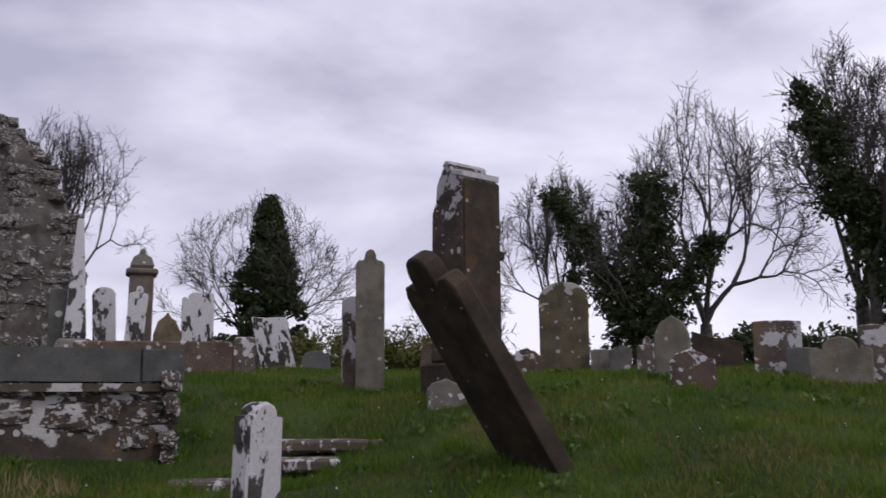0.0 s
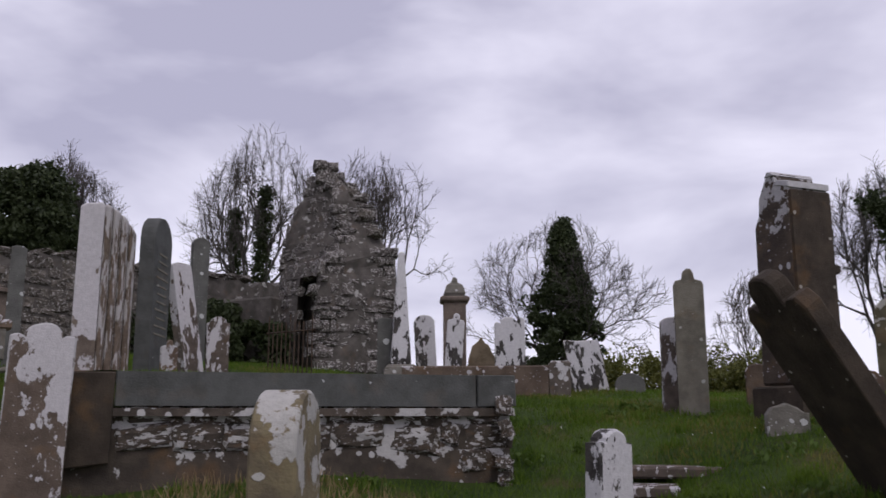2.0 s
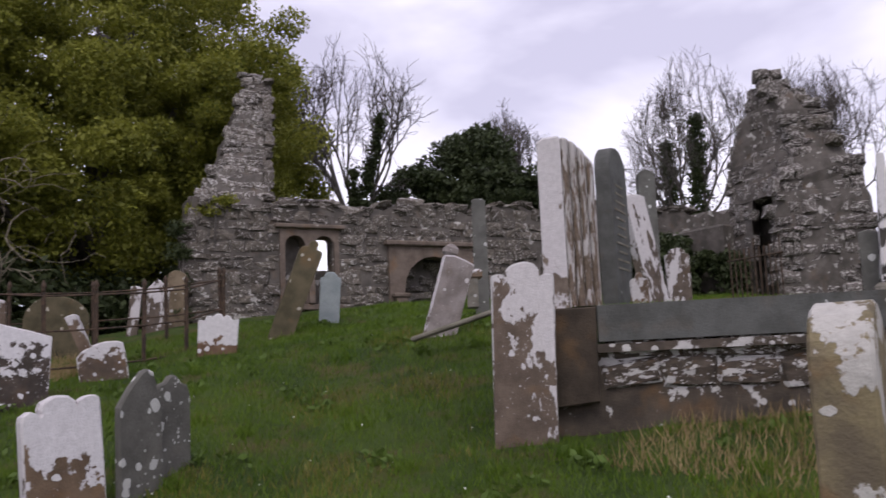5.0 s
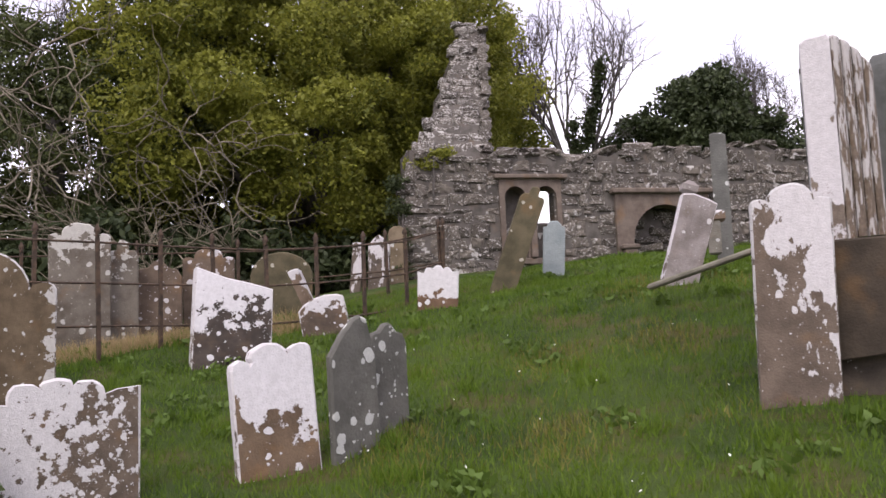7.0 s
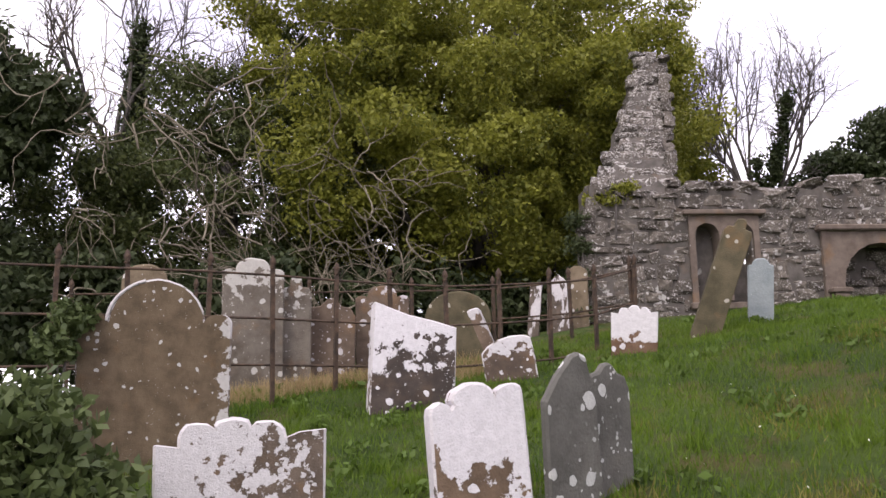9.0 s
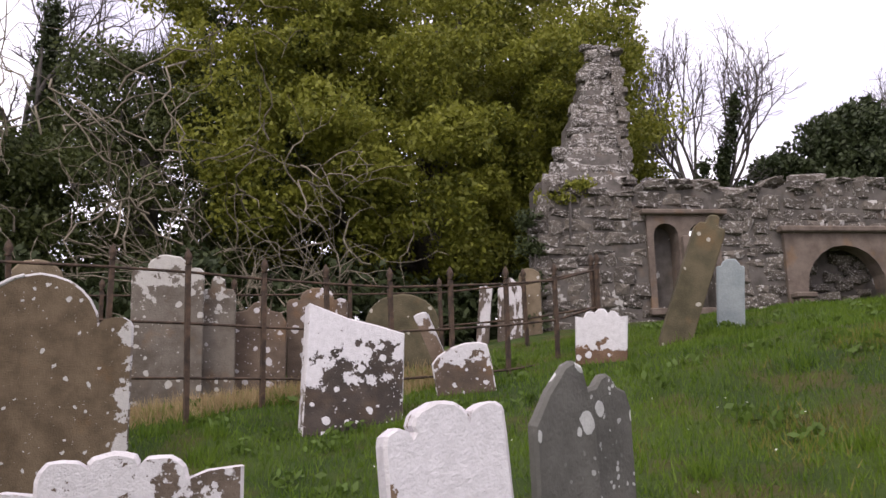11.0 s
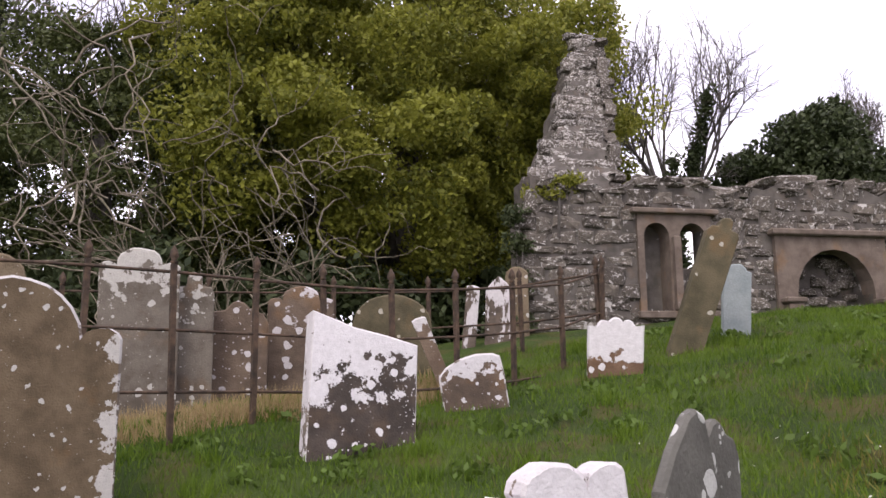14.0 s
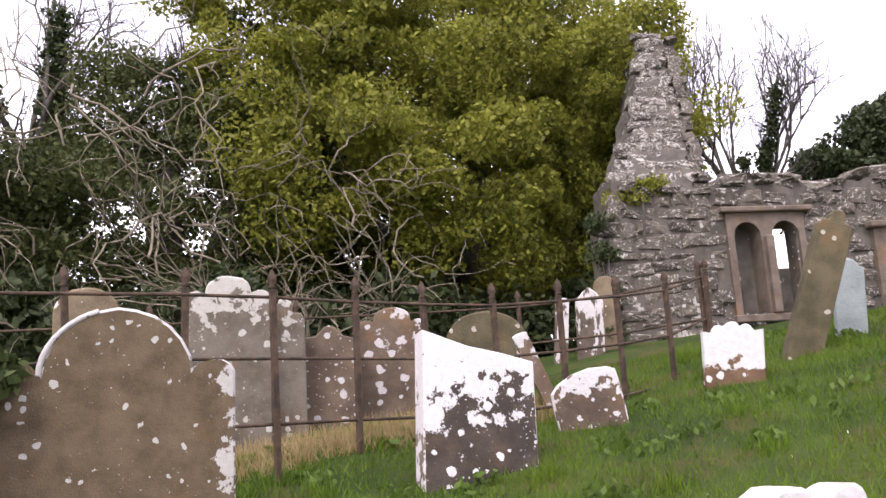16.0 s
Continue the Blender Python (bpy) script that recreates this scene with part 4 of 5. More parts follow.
part("shoulder_cap", slab_mesh("shoulder_cap", [(0.09, 2.23), (0.1, 2.29), (0.275, 2.24), (0.275, 2.18)], 0.52, M_WHITE, 0.014, 44), tall, "white-crusted sloping shoulder", SIDE)
# thin sheet that makes this side of the shaft darker than the rest
part("side_panel", box_mesh("side_panel", 0.48, 0.05, 1.74, M_DARK, 0.012), tall, "dark sheet over one side face", pose(0, -0.26, 0.42))
part("moulding", box_mesh("moulding", 0.12, 0.5, 0.1, M_DARK, 0.02), tall, "", pose(0.28, 0, 1.36))
part("bracket", box_mesh("bracket", 0.16, 0.2, 0.9, M_DARK, 0.02), tall, "", pose(0.33, 0.12, 0.1))
part("bracket_cap", box_mesh("bracket_cap", 0.2, 0.24, 0.08, M_WHITE, 0.02), tall, "", pose(0.33, 0.12, 1.0))

# ---- stones on the crest ----
gravestone("round", 1.75, 13.05, 1.88, 0.72, 1.34, 0.16, -8, M_OLIVE, "broad round-headed brown headstone with pale lichen")
gravestone("flat", 2.22, 12.77, 1.9, 0.28, 0.32, 0.1, -8, M_GREY, "low grey stone")
gravestone("lobes", 2.45, 12.52, 1.86, 0.3, 0.4, 0.1, -12, M_SLATE, "low slate stone with a scalloped top")
gravestone("knob", 2.41, 10.69, 1.75, 0.25, 0.5, 0.09, -12, M_MOTTLE, "small white lichened stone")
gravestone("gothic", 2.47, 9.75, 1.72, 0.38, 0.7, 0.12, -20, M_TAN, "tan pointed-oval headstone")
gravestone("broken", 2.42, 8.83, 1.66, 0.42, 0.34, 0.2, -14, M_BW_S, "broken rusty stump with white lichen")
gravestone("slant", 3.75, 12.4, 1.8, 0.66, 0.64, 0.12, -10, M_DARK, "dark flat-topped headstone")
gravestone("flat", 3.99, 10.8, 1.7, 0.55, 0.74, 0.14, -20, M_MOTTLE, "rust-brown headstone spotted white")
gravestone("flat", 4.16, 10.5, 1.68, 0.34, 0.42, 0.1, -20, M_SLATE, "dark slate stone against a brown one")
gravestone("scroll", 4.01, 9.16, 1.55, 0.6, 0.58, 0.12, -24, M_TAN, "pale grey headstone with a scrolled top")
gravestone("flat", 4.56, 9.5, 1.6, 0.34, 0.68, 0.13, -26, M_MOTTLE, "brown lichened headstone at the crest")
gravestone("broken", 0.02, 8.5, 1.45, 0.36, 0.27, 0.25, 5, M_GREY, "low broken white-grey block", sink=0.15)
gravestone("round", -0.15, 11.0, 1.8, 0.28, 0.42, 0.1, 0, M_PATCHY, "small rust-brown stone")
gravestone("broken", 1.1, 11.9, 1.86, 0.4, 0.34, 0.2, -5, M_BW_S, "low lichen-spotted stump")
gravestone("slant", -2.36, 13.07, 1.93, 0.5, 0.88, 0.16, 10, M_BLACKWHITE, "dark headstone blotched with white, leaning", side=-12, rim=M_STREAK)
gravestone("round", -1.82, 12.9, 1.88, 0.42, 0.36, 0.12, 8, M_SLATE, "low dark grey stone")
gravestone("flat", -2.74, 13.2, 1.98, 0.2, 0.32, 0.1, 10, M_GREY, "small pale stone")
gravestone("knob", -0.84, 10.34, 1.75, 0.33, 1.5, 0.14, 4, M_TAN, "tall slim tan slab with a small knob on top")
gravestone("round", -1.08, 10.7, 1.78, 0.24, 0.98, 0.1, 20, M_STREAK, "narrow stone behind the tan slab")

# ---- plots behind the platform ----
urn = thing("urn_pedestal", pose(-4.99, 14.77, 2.1, 0, 0, 20), "tan square pedestal with a moulded cornice and carved top", "monument")
part("pedestal", box_mesh("pedestal", 0.38, 0.38, 1.5, M_SAND, 0.015), urn)
part("cornice", box_mesh("cornice", 0.5, 0.5, 0.1, M_SAND, 0.03), urn, "", pose(0, 0, 1.5))
part("carved_top", box_mesh("carved_top", 0.42, 0.42, 0.26, M_GREY, 0.06, 0.45), urn, "worn carved cap", pose(0, 0, 1.6))
part("finial", box_mesh("finial", 0.12, 0.12, 0.12, M_GREY, 0.03, 0.4), urn, "", pose(0, 0, 1.84))
ob = thing("obelisk", pose(-5.12, 12.5, 1.95, 0, 0, 25), "white-lichened tapering obelisk on a stepped base", "monument")
part("base", box_mesh("base", 0.62, 0.62, 0.45, M_GREY, 0.05, 0.25), ob, "", pose(0, 0, 0))
part("shaft", box_mesh("shaft", 0.3, 0.3, 1.7, M_BLACKWHITE, 0.02, 0.72), ob, "", pose(0, 0, 0.45))
gravestone("flat", -5.4, 12.6, 1.9, 0.26, 1.22, 0.1, 23, M_SLATE, "dark slate slab beside the obelisk")
gravestone("round", -4.9, 13.11, 1.95, 0.32, 1.25, 0.12, 20, M_SNOW, "pale grey headstone", side=-3)
gravestone("knob", -4.41, 12.75, 1.95, 0.26, 1.22, 0.1, 19, M_BLACKWHITE, "white-lichened narrow headstone", side=4)
gravestone("heart", -3.76, 13.79, 2.0, 0.5, 1.2, 0.14, 15, M_BLACKWHITE, "dark headstone with white lichen head")
gravestone("broken", -4.4, 14.4, 2.0, 0.46, 0.95, 0.14, 17, M_BROWN, "brown broken headstone")
kerb = thing("kerb_wall", pose(-3.7, 11.93, 1.6, 0, 0, 14), "low grey stone kerb with a raised end block", "kerb")
part("kerb_stone", box_mesh("kerb_stone", 2.2, 0.22, 0.72, M_PATCHY, 0.02), kerb)
part("end_block", box_mesh("end_block", 0.28, 0.3, 0.78, M_MOTTLE, 0.03), kerb, "", pose(1.05, 0, 0))

# ---- steps in the bank ----
for sx, sy, sz, sw, tn in ((-0.98, 8.0, 1.09, 1.0, 4), (-1.15, 7.55, 0.96, 0.6, 6), (-1.75, 7.05, 0.83, 0.7, 12)):
    thing("stone_step", pose(sx, sy, sz, 0, 0, tn), "worn stone step sunk in the grassy bank", "step", "steps in the bank", box_mesh("stone_step", sw, 0.4, 0.1, M_STREAK, 0.02))

# ---- stones on the lawn before the church ----
tilt = gravestone("flat", -8.38, 7.54, 1.9, 0.36, 0.95, 0.16, 58, M_PINK, "pinkish-grey headstone with a knob, leaning over", side=17, rim=M_RIM)
part("knob", box_mesh("knob", 0.16, 0.15, 0.16, M_PINK, 0.05), tilt, "", pose(-0.12, 0, 0.93))
cross = thing("footstone", pose(-8.9, 8.68, 2.3, 0, 0, 45), "squat white-capped footstone in the grass", "gravestone")
part("post", box_mesh("post", 0.14, 0.12, 0.4, M_GREY, 0.02), cross)
part("cap", box_mesh("cap", 0.26, 0.16, 0.13, M_WHITE, 0.03), cross, "", pose(0, 0, 0.37))
gravestone("flat", -9.44, 9.44, 2.2, 0.2, 1.7, 0.1, 43, M_SLATE, "thin grey upright slab")
thing("fallen_slab", pose(-7.55, 7.05, 1.98, 0, -16, 38), "thin fallen slab propped along the grass", "gravestone", me=box_mesh("fallen_slab", 1.05, 0.14, 0.05, M_TAN, 0.015))
gravestone("knob", -10.95, 7.15, 2.1, 0.3, 1.32, 0.17, 62, M_MOSSY, "mossy brown slab leaning sideways", side=21)
gravestone("shoulder", -11.3, 8.2, 2.25, 0.29, 0.76, 0.1, 58, M_BLUE, "smooth blue-grey headstone", side=4)
gravestone("lobes", -10.58, 5.98, 1.74, 0.47, 0.58, 0.12, 58, M_WHITE_S, "short headstone, white above and rust-brown below", side=3)
gravestone("skew", -6.9, 3.24, 0.72, 0.4, 0.9, 0.05, 109, M_SLATE_SPOT, "grey slate headstone with a pointed top and pale spots", side=-2)
gravestone("ogee", -7.12, 3.58, 0.76, 0.36, 0.82, 0.05, 109, M_SLATE_SPOT, "grey slate headstone with an ogee top close behind another")
gravestone("crest", -6.9, 2.75, 0.5, 0.51, 0.97, 0.13, 84, M_HEART, "lobed headstone, white on top and rust-brown below", side=-3, back=2, rim=M_RIM)
gravestone("scallops", -7.19, 1.59, 0.42, 0.81, 0.9, 0.12, 82, M_SCAL, "wide headstone with a scalloped top crusted in white lichen", rim=M_RIM)
gravestone("hump", -10.53, 4.62, 1.42, 0.5, 0.57, 0.12, 62, M_SMALL_HEAD, "short curved-top headstone with white lichen, leaning", side=-8, rim=M_RIM)
gravestone("slant", -10.08, 3.42, 1.18, 0.74, 1.04, 0.18, 84, M_SLANT, "large dark headstone with a slanting top of white lichen", side=4, back=6, rim=M_RIM)
broad = gravestone("lobed", -9.62, 1.31, 1.0, 1.08, 1.31, 0.12, 85, M_BIGBROWN, "broad brown headstone with a rounded head and pale lichen edge", rim=M_RIM_HALF)
roll = [(Vector((0.345 * math.cos(radians(a)), 0.0, 1.31 - 0.335 + 0.325 * math.sin(radians(a)))), 0.014) for a in range(176, 96, -8)]
part("moulding", tubes("moulding", [[(p + Vector((0, -0.055, 0)), r) for p, r in roll]], M_RIM_HALF, 6), broad, "pale lichened roll round the head")
gravestone("flat", -11.5, 4.86, 1.8, 0.12, 0.6, 0.3, 60, M_WHITE, "thin white-edged stone leaning over", side=-22)

# ---- stones inside the iron fence ----
gravestone("round", -11.6, 1.3, 1.5, 0.42, 1.22, 0.12, 84, M_BROWN, "round-headed brown headstone behind the railing")
gravestone("scroll", -12.5, 2.45, 1.55, 0.66, 1.42, 0.14, 78, M_GREYBROWN, "tall grey headstone with a carved lobed head")
gravestone("knob", -12.55, 2.93, 1.55, 0.34, 1.24, 0.12, 76, M_GREYBROWN, "grey headstone beside a taller one")
gravestone("ogee", -12.66, 3.36, 1.55, 0.54, 1.02, 0.13, 72, M_PATCHY, "brown headstone spotted with white lichen")
gravestone("scroll", -12.72, 3.98, 1.5, 0.62, 1.24, 0.13, 70, M_PATCHY, "brown headstone with a scrolled head")
gravestone("round", -12.6, 4.84, 1.6, 0.78, 1.08, 0.14, 64, M_MOSSY, "wide brown headstone with a segmental top", side=3)
gravestone("flat", -13.73, 6.4, 2.1, 0.16, 0.88, 0.1, 57, M_STREAK, "narrow white-streaked stone by the church", side=6)
gravestone("point", -13.59, 6.72, 2.1, 0.32, 0.98, 0.12, 56, M_STREAK, "pointed grey headstone with white lichen", side=3)
gravestone("round", -13.92, 7.25, 2.15, 0.28, 1.12, 0.12, 54, M_BROWN, "slim round-headed brown headstone")


# ---- iron fence ----
def bar(name, p, q, r, sides=6):
    return tubes(name, [[(Vector(p), r), (Vector(q), r)]], M_IRON, sides)


def finial_mesh():
    rings = ((0.0, 0.016), (0.012, 0.03), (0.024, 0.016), (0.05, 0.034), (0.085, 0.026), (0.125, 0.004))
    verts, faces = [], []
    for z, r in rings:
        verts += [(r * math.cos(k * math.pi / 4), r * math.sin(k * math.pi / 4), z) for k in range(8)]
    for k in range(len(rings) - 1):
        for s in range(8):
            faces.append((8 * k + s, 8 * k + (s + 1) % 8, 8 * k + 8 + (s + 1) % 8, 8 * k + 8 + s))
    return mesh_of("finial", verts, faces, M_IRON, True)


FINIAL = finial_mesh()
POST = box_mesh("post", 0.036, 0.036, 1.45, M_IRON, 0.006)


def fence(posts, heights, label):
    """Square posts with spear finials along the places given, joined by round rails."""
    f = thing("iron_fence", pose(0, 0, 0), label, "fence", "iron railings round the plots")
    for x, y, z in posts:
        p = part("post", POST, f, "", pose(x, y, z - 0.3, RNG.normal(0, 1.2), RNG.normal(0, 1.2), 10))
        part("finial", FINIAL, p, "", pose(0, 0, 1.45))
    for a, b in zip(posts, posts[1:]):
        for h in heights:
            part("rail", bar("rail", (a[0], a[1], a[2] + h), (b[0], b[1], b[2] + h), 0.011), f)
    return f


front = [(-10.35, -0.05, 1.4), (-10.44, 0.55, 1.41), (-10.52, 1.16, 1.42), (-10.6, 1.76, 1.43), (-10.71, 2.36, 1.43), (-10.91, 2.97, 1.43), (-10.97, 3.56, 1.42),
         (-11.02, 4.14, 1.42), (-11.0, 4.7, 1.45), (-11.08, 5.3, 1.5), (-11.25, 5.95, 1.58), (-11.5, 6.6, 1.75)]
fence(front, (0.3, 0.71, 1.1), "rusted iron railing with spear-tipped posts and three rails")
rear = [(-13.1, 0.6, 1.5), (-13.15, 1.9, 1.55), (-13.2, 3.2, 1.6), (-13.2, 4.5, 1.65), (-13.15, 5.6, 1.7), (-12.4, 6.3, 1.72), (-11.5, 6.6, 1.75)]
fence(rear, (0.3, 0.71, 1.1), "far side of the rusted iron railing behind the headstones")
gate = thing("iron_railing", pose(-7.4, 12.63, 2.1, 0, 0, -18), "black upright iron bars before the ruined doorway", "railing")
for k in range(11):
    part("bar", bar("bar", (0.095 * k, 0, -0.3), (0.095 * k, 0, 1.0 + (0.12 if k % 5 == 0 else 0)), 0.011), gate)
for h in (0.15, 0.85):
    part("rail", bar("rail", (-0.05, 0, h), (1.0, 0, h), 0.013), gate)


# ---- trees ----
def leafy_tree(x, y, z, blobs, label, material, per=240, radius=0.55, leaf=0.13, each=60, seed=1, trunk=0.3):
    """A broad evergreen: trunk and limbs, and a crown of leaf clumps over the rounded masses given as (x, y, z, radius)."""
    rnd = np.random.default_rng(seed)
    tree = thing("tree", pose(x, y, z), label, "tree")
    peak = max(b[2] for b in blobs) * 0.7
    chains, spots = [[(Vector((0, 0, -0.5)), trunk), (Vector((0.05, 0, peak * 0.5)), trunk * 0.8), (Vector((0, 0.05, peak)), trunk * 0.5)]], []
    for bx, by, bz, br in blobs:
        d = rnd.normal(size=(each, 3))
        d /= np.linalg.norm(d, axis=1)[:, None]
        r = br * rnd.uniform(0.72, 1.08, (each, 1))
        spots.append(np.array([bx, by, bz]) + d * r * np.array([1, 1, 0.85]))
        mid = Vector((bx * 0.5, by * 0.5, bz * 0.6))
        chains.append([(Vector((0, 0, peak * 0.3)), trunk * 0.5), (mid, trunk * 0.3), (Vector((bx, by, bz)), trunk * 0.1)])
    part("trunk", tubes("trunk", chains, M_BARK, 6), tree)
    part("crown", leaf_mesh("crown", clumps(np.concatenate(spots), per, radius), leaf, material, 0.2), tree)
    return tree


leafy_tree(-18.6, 8.0, 2.0, [(0, 0, 4.6, 2.6), (-0.5, -2.2, 5.2, 2.4), (0.2, 2.2, 5.0, 2.4), (0.9, -0.8, 3.0, 1.9), (0.6, 1.6, 2.6, 1.6), (-1.0, 0.4, 7.4, 2.6),
                              (-1.2, 2.9, 7.2, 2.4), (-1.0, -2.6, 7.6, 2.3), (0.8, -2.6, 3.4, 1.7), (-1.2, 1.5, 9.6, 2.2), (-1.4, 3.9, 5.4, 1.5), (-1.4, 3.4, 3.6, 1.5)],
           "large olive-green evergreen tree with a dense rounded crown", M_LEAF, 520, 0.5, 0.08, 66, 2, 0.4)
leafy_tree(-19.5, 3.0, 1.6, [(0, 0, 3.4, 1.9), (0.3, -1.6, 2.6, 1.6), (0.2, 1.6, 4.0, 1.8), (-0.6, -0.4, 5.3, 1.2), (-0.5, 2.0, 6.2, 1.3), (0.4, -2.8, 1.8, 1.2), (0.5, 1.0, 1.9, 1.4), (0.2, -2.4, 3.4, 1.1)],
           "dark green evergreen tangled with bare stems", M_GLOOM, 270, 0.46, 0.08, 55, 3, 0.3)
leafy_tree(-22.5, 14.3, 2.5, [(0, 0, 4.2, 1.8), (0.2, 0.6, 5.6, 1.3), (0, -1.6, 6.0, 1.8), (0, -0.4, 7.0, 1.1)], "green evergreen behind the church gable", M_LEAF, 330, 0.5, 0.09, 50, 4)
leafy_tree(-19.0, 19.4, 3.0, [(0, 0, 3.8, 1.5), (-0.7, -1.0, 3.3, 1.3), (0.7, 1.0, 3.2, 1.4), (0, 0, 2.4, 1.6), (0.2, 0.1, 4.8, 0.8)], "dark rounded yew behind the church wall", M_YEW, 240, 0.42, 0.12, 60, 5)
leafy_tree(-17.6, -1.6, 1.5, [(0, 0, 4.9, 1.2), (0.3, 1.0, 4.3, 0.9), (0, 0.3, 2.2, 1.1), (-0.3, -0.9, 3.4, 1.3)], "dark conifer at the edge of the churchyard", M_YEW, 220, 0.42, 0.12, 46, 6)

# ivy-clad cone and the bare crown round it
def conifer(x, y, z, tall, wide, label, seed):
    rnd = np.random.default_rng(seed)
    tree = thing("tree", pose(x, y, z), label, "tree")
    f = rnd.uniform(0.02, 1, 330) ** 0.8
    a = rnd.uniform(0, 2 * math.pi, 330)
    bumps = 1 + 0.6 * np.sin(3 * a + 9 * f) * np.sin(14 * f)
    r = wide * (1 - f) ** 1.05 * bumps * rnd.uniform(0.5, 1.05, 330) + 0.04
    spots = np.stack([r * np.cos(a), r * np.sin(a), f * tall], 1)
    part("trunk", tubes("trunk", [[(Vector((0, 0, -0.4)), 0.25), (Vector((0, 0, tall * 0.5)), 0.15), (Vector((0, 0, tall)), 0.03)]], M_BARK, 6), tree)
    part("crown", leaf_mesh("crown", clumps(spots, 130, 0.3), 0.12, M_YEW), tree)
    return tree


def fan_tree(x, y, z, tall, wide, seed, label, stems=5, fork=0.22, columns=(), levels=6, thick=0.011, flat=0.62):
    """A bare winter tree: stems fork again and again into a rounded crown of fine twigs, wide metres across."""
    rnd = random.Random(seed)
    tree = thing("tree", pose(x, y, z), label, "tree")
    chains = []

    def fork_on(p, d, length, radius, level):
        chain, q, w = [(p.copy(), radius)], p.copy(), d.copy()
        for k in range(3):
            w = (w + Vector((rnd.gauss(0, 0.13), rnd.gauss(0, 0.13), rnd.gauss(0.02, 0.1)))).normalized()
            q = q + w * (length / 3)
            chain.append((q.copy(), radius * (1 - 0.12 * (k + 1))))
        chains.append(chain)
        if level == 0:
            return
        turn = rnd.uniform(0, math.pi)
        side = w.cross(Vector((math.cos(turn), math.sin(turn), 0.3))).normalized()
        for sign in (1, -1):
            bend = rnd.uniform(0.22, 0.62)
            fork_on(q, (w + side * (sign * bend)).normalized(), length * rnd.uniform(0.68, 0.92), radius * rnd.uniform(0.58, 0.74), level - 1)
        if level < 5 and rnd.random() < 0.75:
            out = (w + Vector((rnd.gauss(0, 0.7), rnd.gauss(0, 0.7), rnd.gauss(0.1, 0.4)))).normalized()
            fork_on(chain[1][0], out, length * 0.6, radius * 0.42, max(0, level - 2))

    trunk_top = Vector((0, 0, tall * fork))
    for k in range(stems):
        a = 2 * math.pi * (k + rnd.uniform(-0.2, 0.2)) / stems
        d = Vector((flat * math.cos(a), flat * math.sin(a), 1.0)).normalized()
        fork_on(trunk_top.copy(), d, tall * 0.21, tall * thick, levels)
    tips = sorted(math.hypot(c[-1][0].x, c[-1][0].y) for c in chains)
    kx = wide / 2 / tips[int(0.94 * len(tips))]
    kz = tall * (1 - fork) / (max(c[-1][0].z for c in chains) - trunk_top.z)
    fine = 0.0066

    def domed(p):
        u = (p.z - trunk_top.z) * kz / (tall * (1 - fork))
        k = kx * 1.12 * math.sqrt(max(0.06, 1 - 0.85 * max(0.0, u) ** 3))
        return Vector((p.x * k, p.y * k, trunk_top.z + (p.z - trunk_top.z) * kz))

    crown = [[(domed(p), max(r, fine)) for p, r in c] for c in chains]
    for c in list(crown):
        if c[0][1] > tall * thick * 0.32:
            continue
        for _ in range(3):
            i = rnd.randrange(1, 4)
            w = (c[i][0] - c[i - 1][0]).normalized()
            q, d = c[i][0].copy(), (w + Vector((rnd.gauss(0, 0.6), rnd.gauss(0, 0.6), rnd.gauss(0, 0.5)))).normalized()
            twig = [(q.copy(), fine)]
            for _ in range(2):
                d = (d + Vector((rnd.gauss(0, 0.22), rnd.gauss(0, 0.22), rnd.gauss(0.06, 0.2)))).normalized()
                q = q + d * (tall * rnd.uniform(0.012, 0.03))
                twig.append((q.copy(), fine * 0.8))
            crown.append(twig)
    part("trunk", tubes("trunk", [[(Vector((0, 0, -0.5)), tall * thick * 2.2), (trunk_top * 0.5, tall * thick * 1.9), (trunk_top, tall * thick * 1.5)]], M_BARK, 7), tree)
    part("crown", tubes("crown", crown, M_BARK, 3), tree, "bare spreading branches and twigs")["kind"] = "stuff"
    spots = []
    for x0, z0, x1, z1, girth in columns:
        for _ in range(int(46 * (z1 - z0) * (0.6 + 7 * girth))):
            f = rnd.random()
            g = girth * (1.15 - 0.6 * f)
            spots.append((x0 + (x1 - x0) * f + rnd.gauss(0, g), rnd.gauss(0, g), z0 + (z1 - z0) * f))
    if spots:
        part("ivy", leaf_mesh("ivy", clumps(spots, 20, 0.17), 0.09, M_YEW), tree, "dark ivy on the stems")
    return tree


conifer(-5.75, 29.4, 2.0, 6.2, 1.75, "dark conical ivy-covered tree on the skyline", 11)
fan_tree(-6.1, 30.2, 1.6, 7.0, 6.2, 12, "bare winter tree behind the conical one", 6, 0.2, (), 6, 0.01, 0.9)
fan_tree(-16.6, 27.9, 2.2, 9.9, 5.6, 13, "bare winter tree with ivy on its stems", 6, 0.24, ((-0.7, 2.6, -0.85, 7.0, 0.17), (0.15, 2.4, 0.35, 7.7, 0.2)))
fan_tree(-13.5, 31.6, 2.2, 9.7, 5.0, 14, "tall bare winter tree behind the ruin", 6, 0.22)
fan_tree(-20.0, 15.8, 2.5, 8.3, 4.2, 15, "bare tree with an ivied stem behind the church wall", 5, 0.32, ((0.1, 1.5, 0.0, 4.7, 0.07), (0.2, 3.2, 1.3, 6.0, 0.06)), 5, 0.01, 0.5)
fan_tree(-19.8, 21.8, 2.5, 7.6, 3.2, 16, "slender bare tree beyond the yew", 4, 0.3)
fan_tree(7.0, 24.0, 1.8, 8.5, 5.2, 17, "wide bare winter tree on the skyline", 5, 0.2, (), 6, 0.012, 0.6)
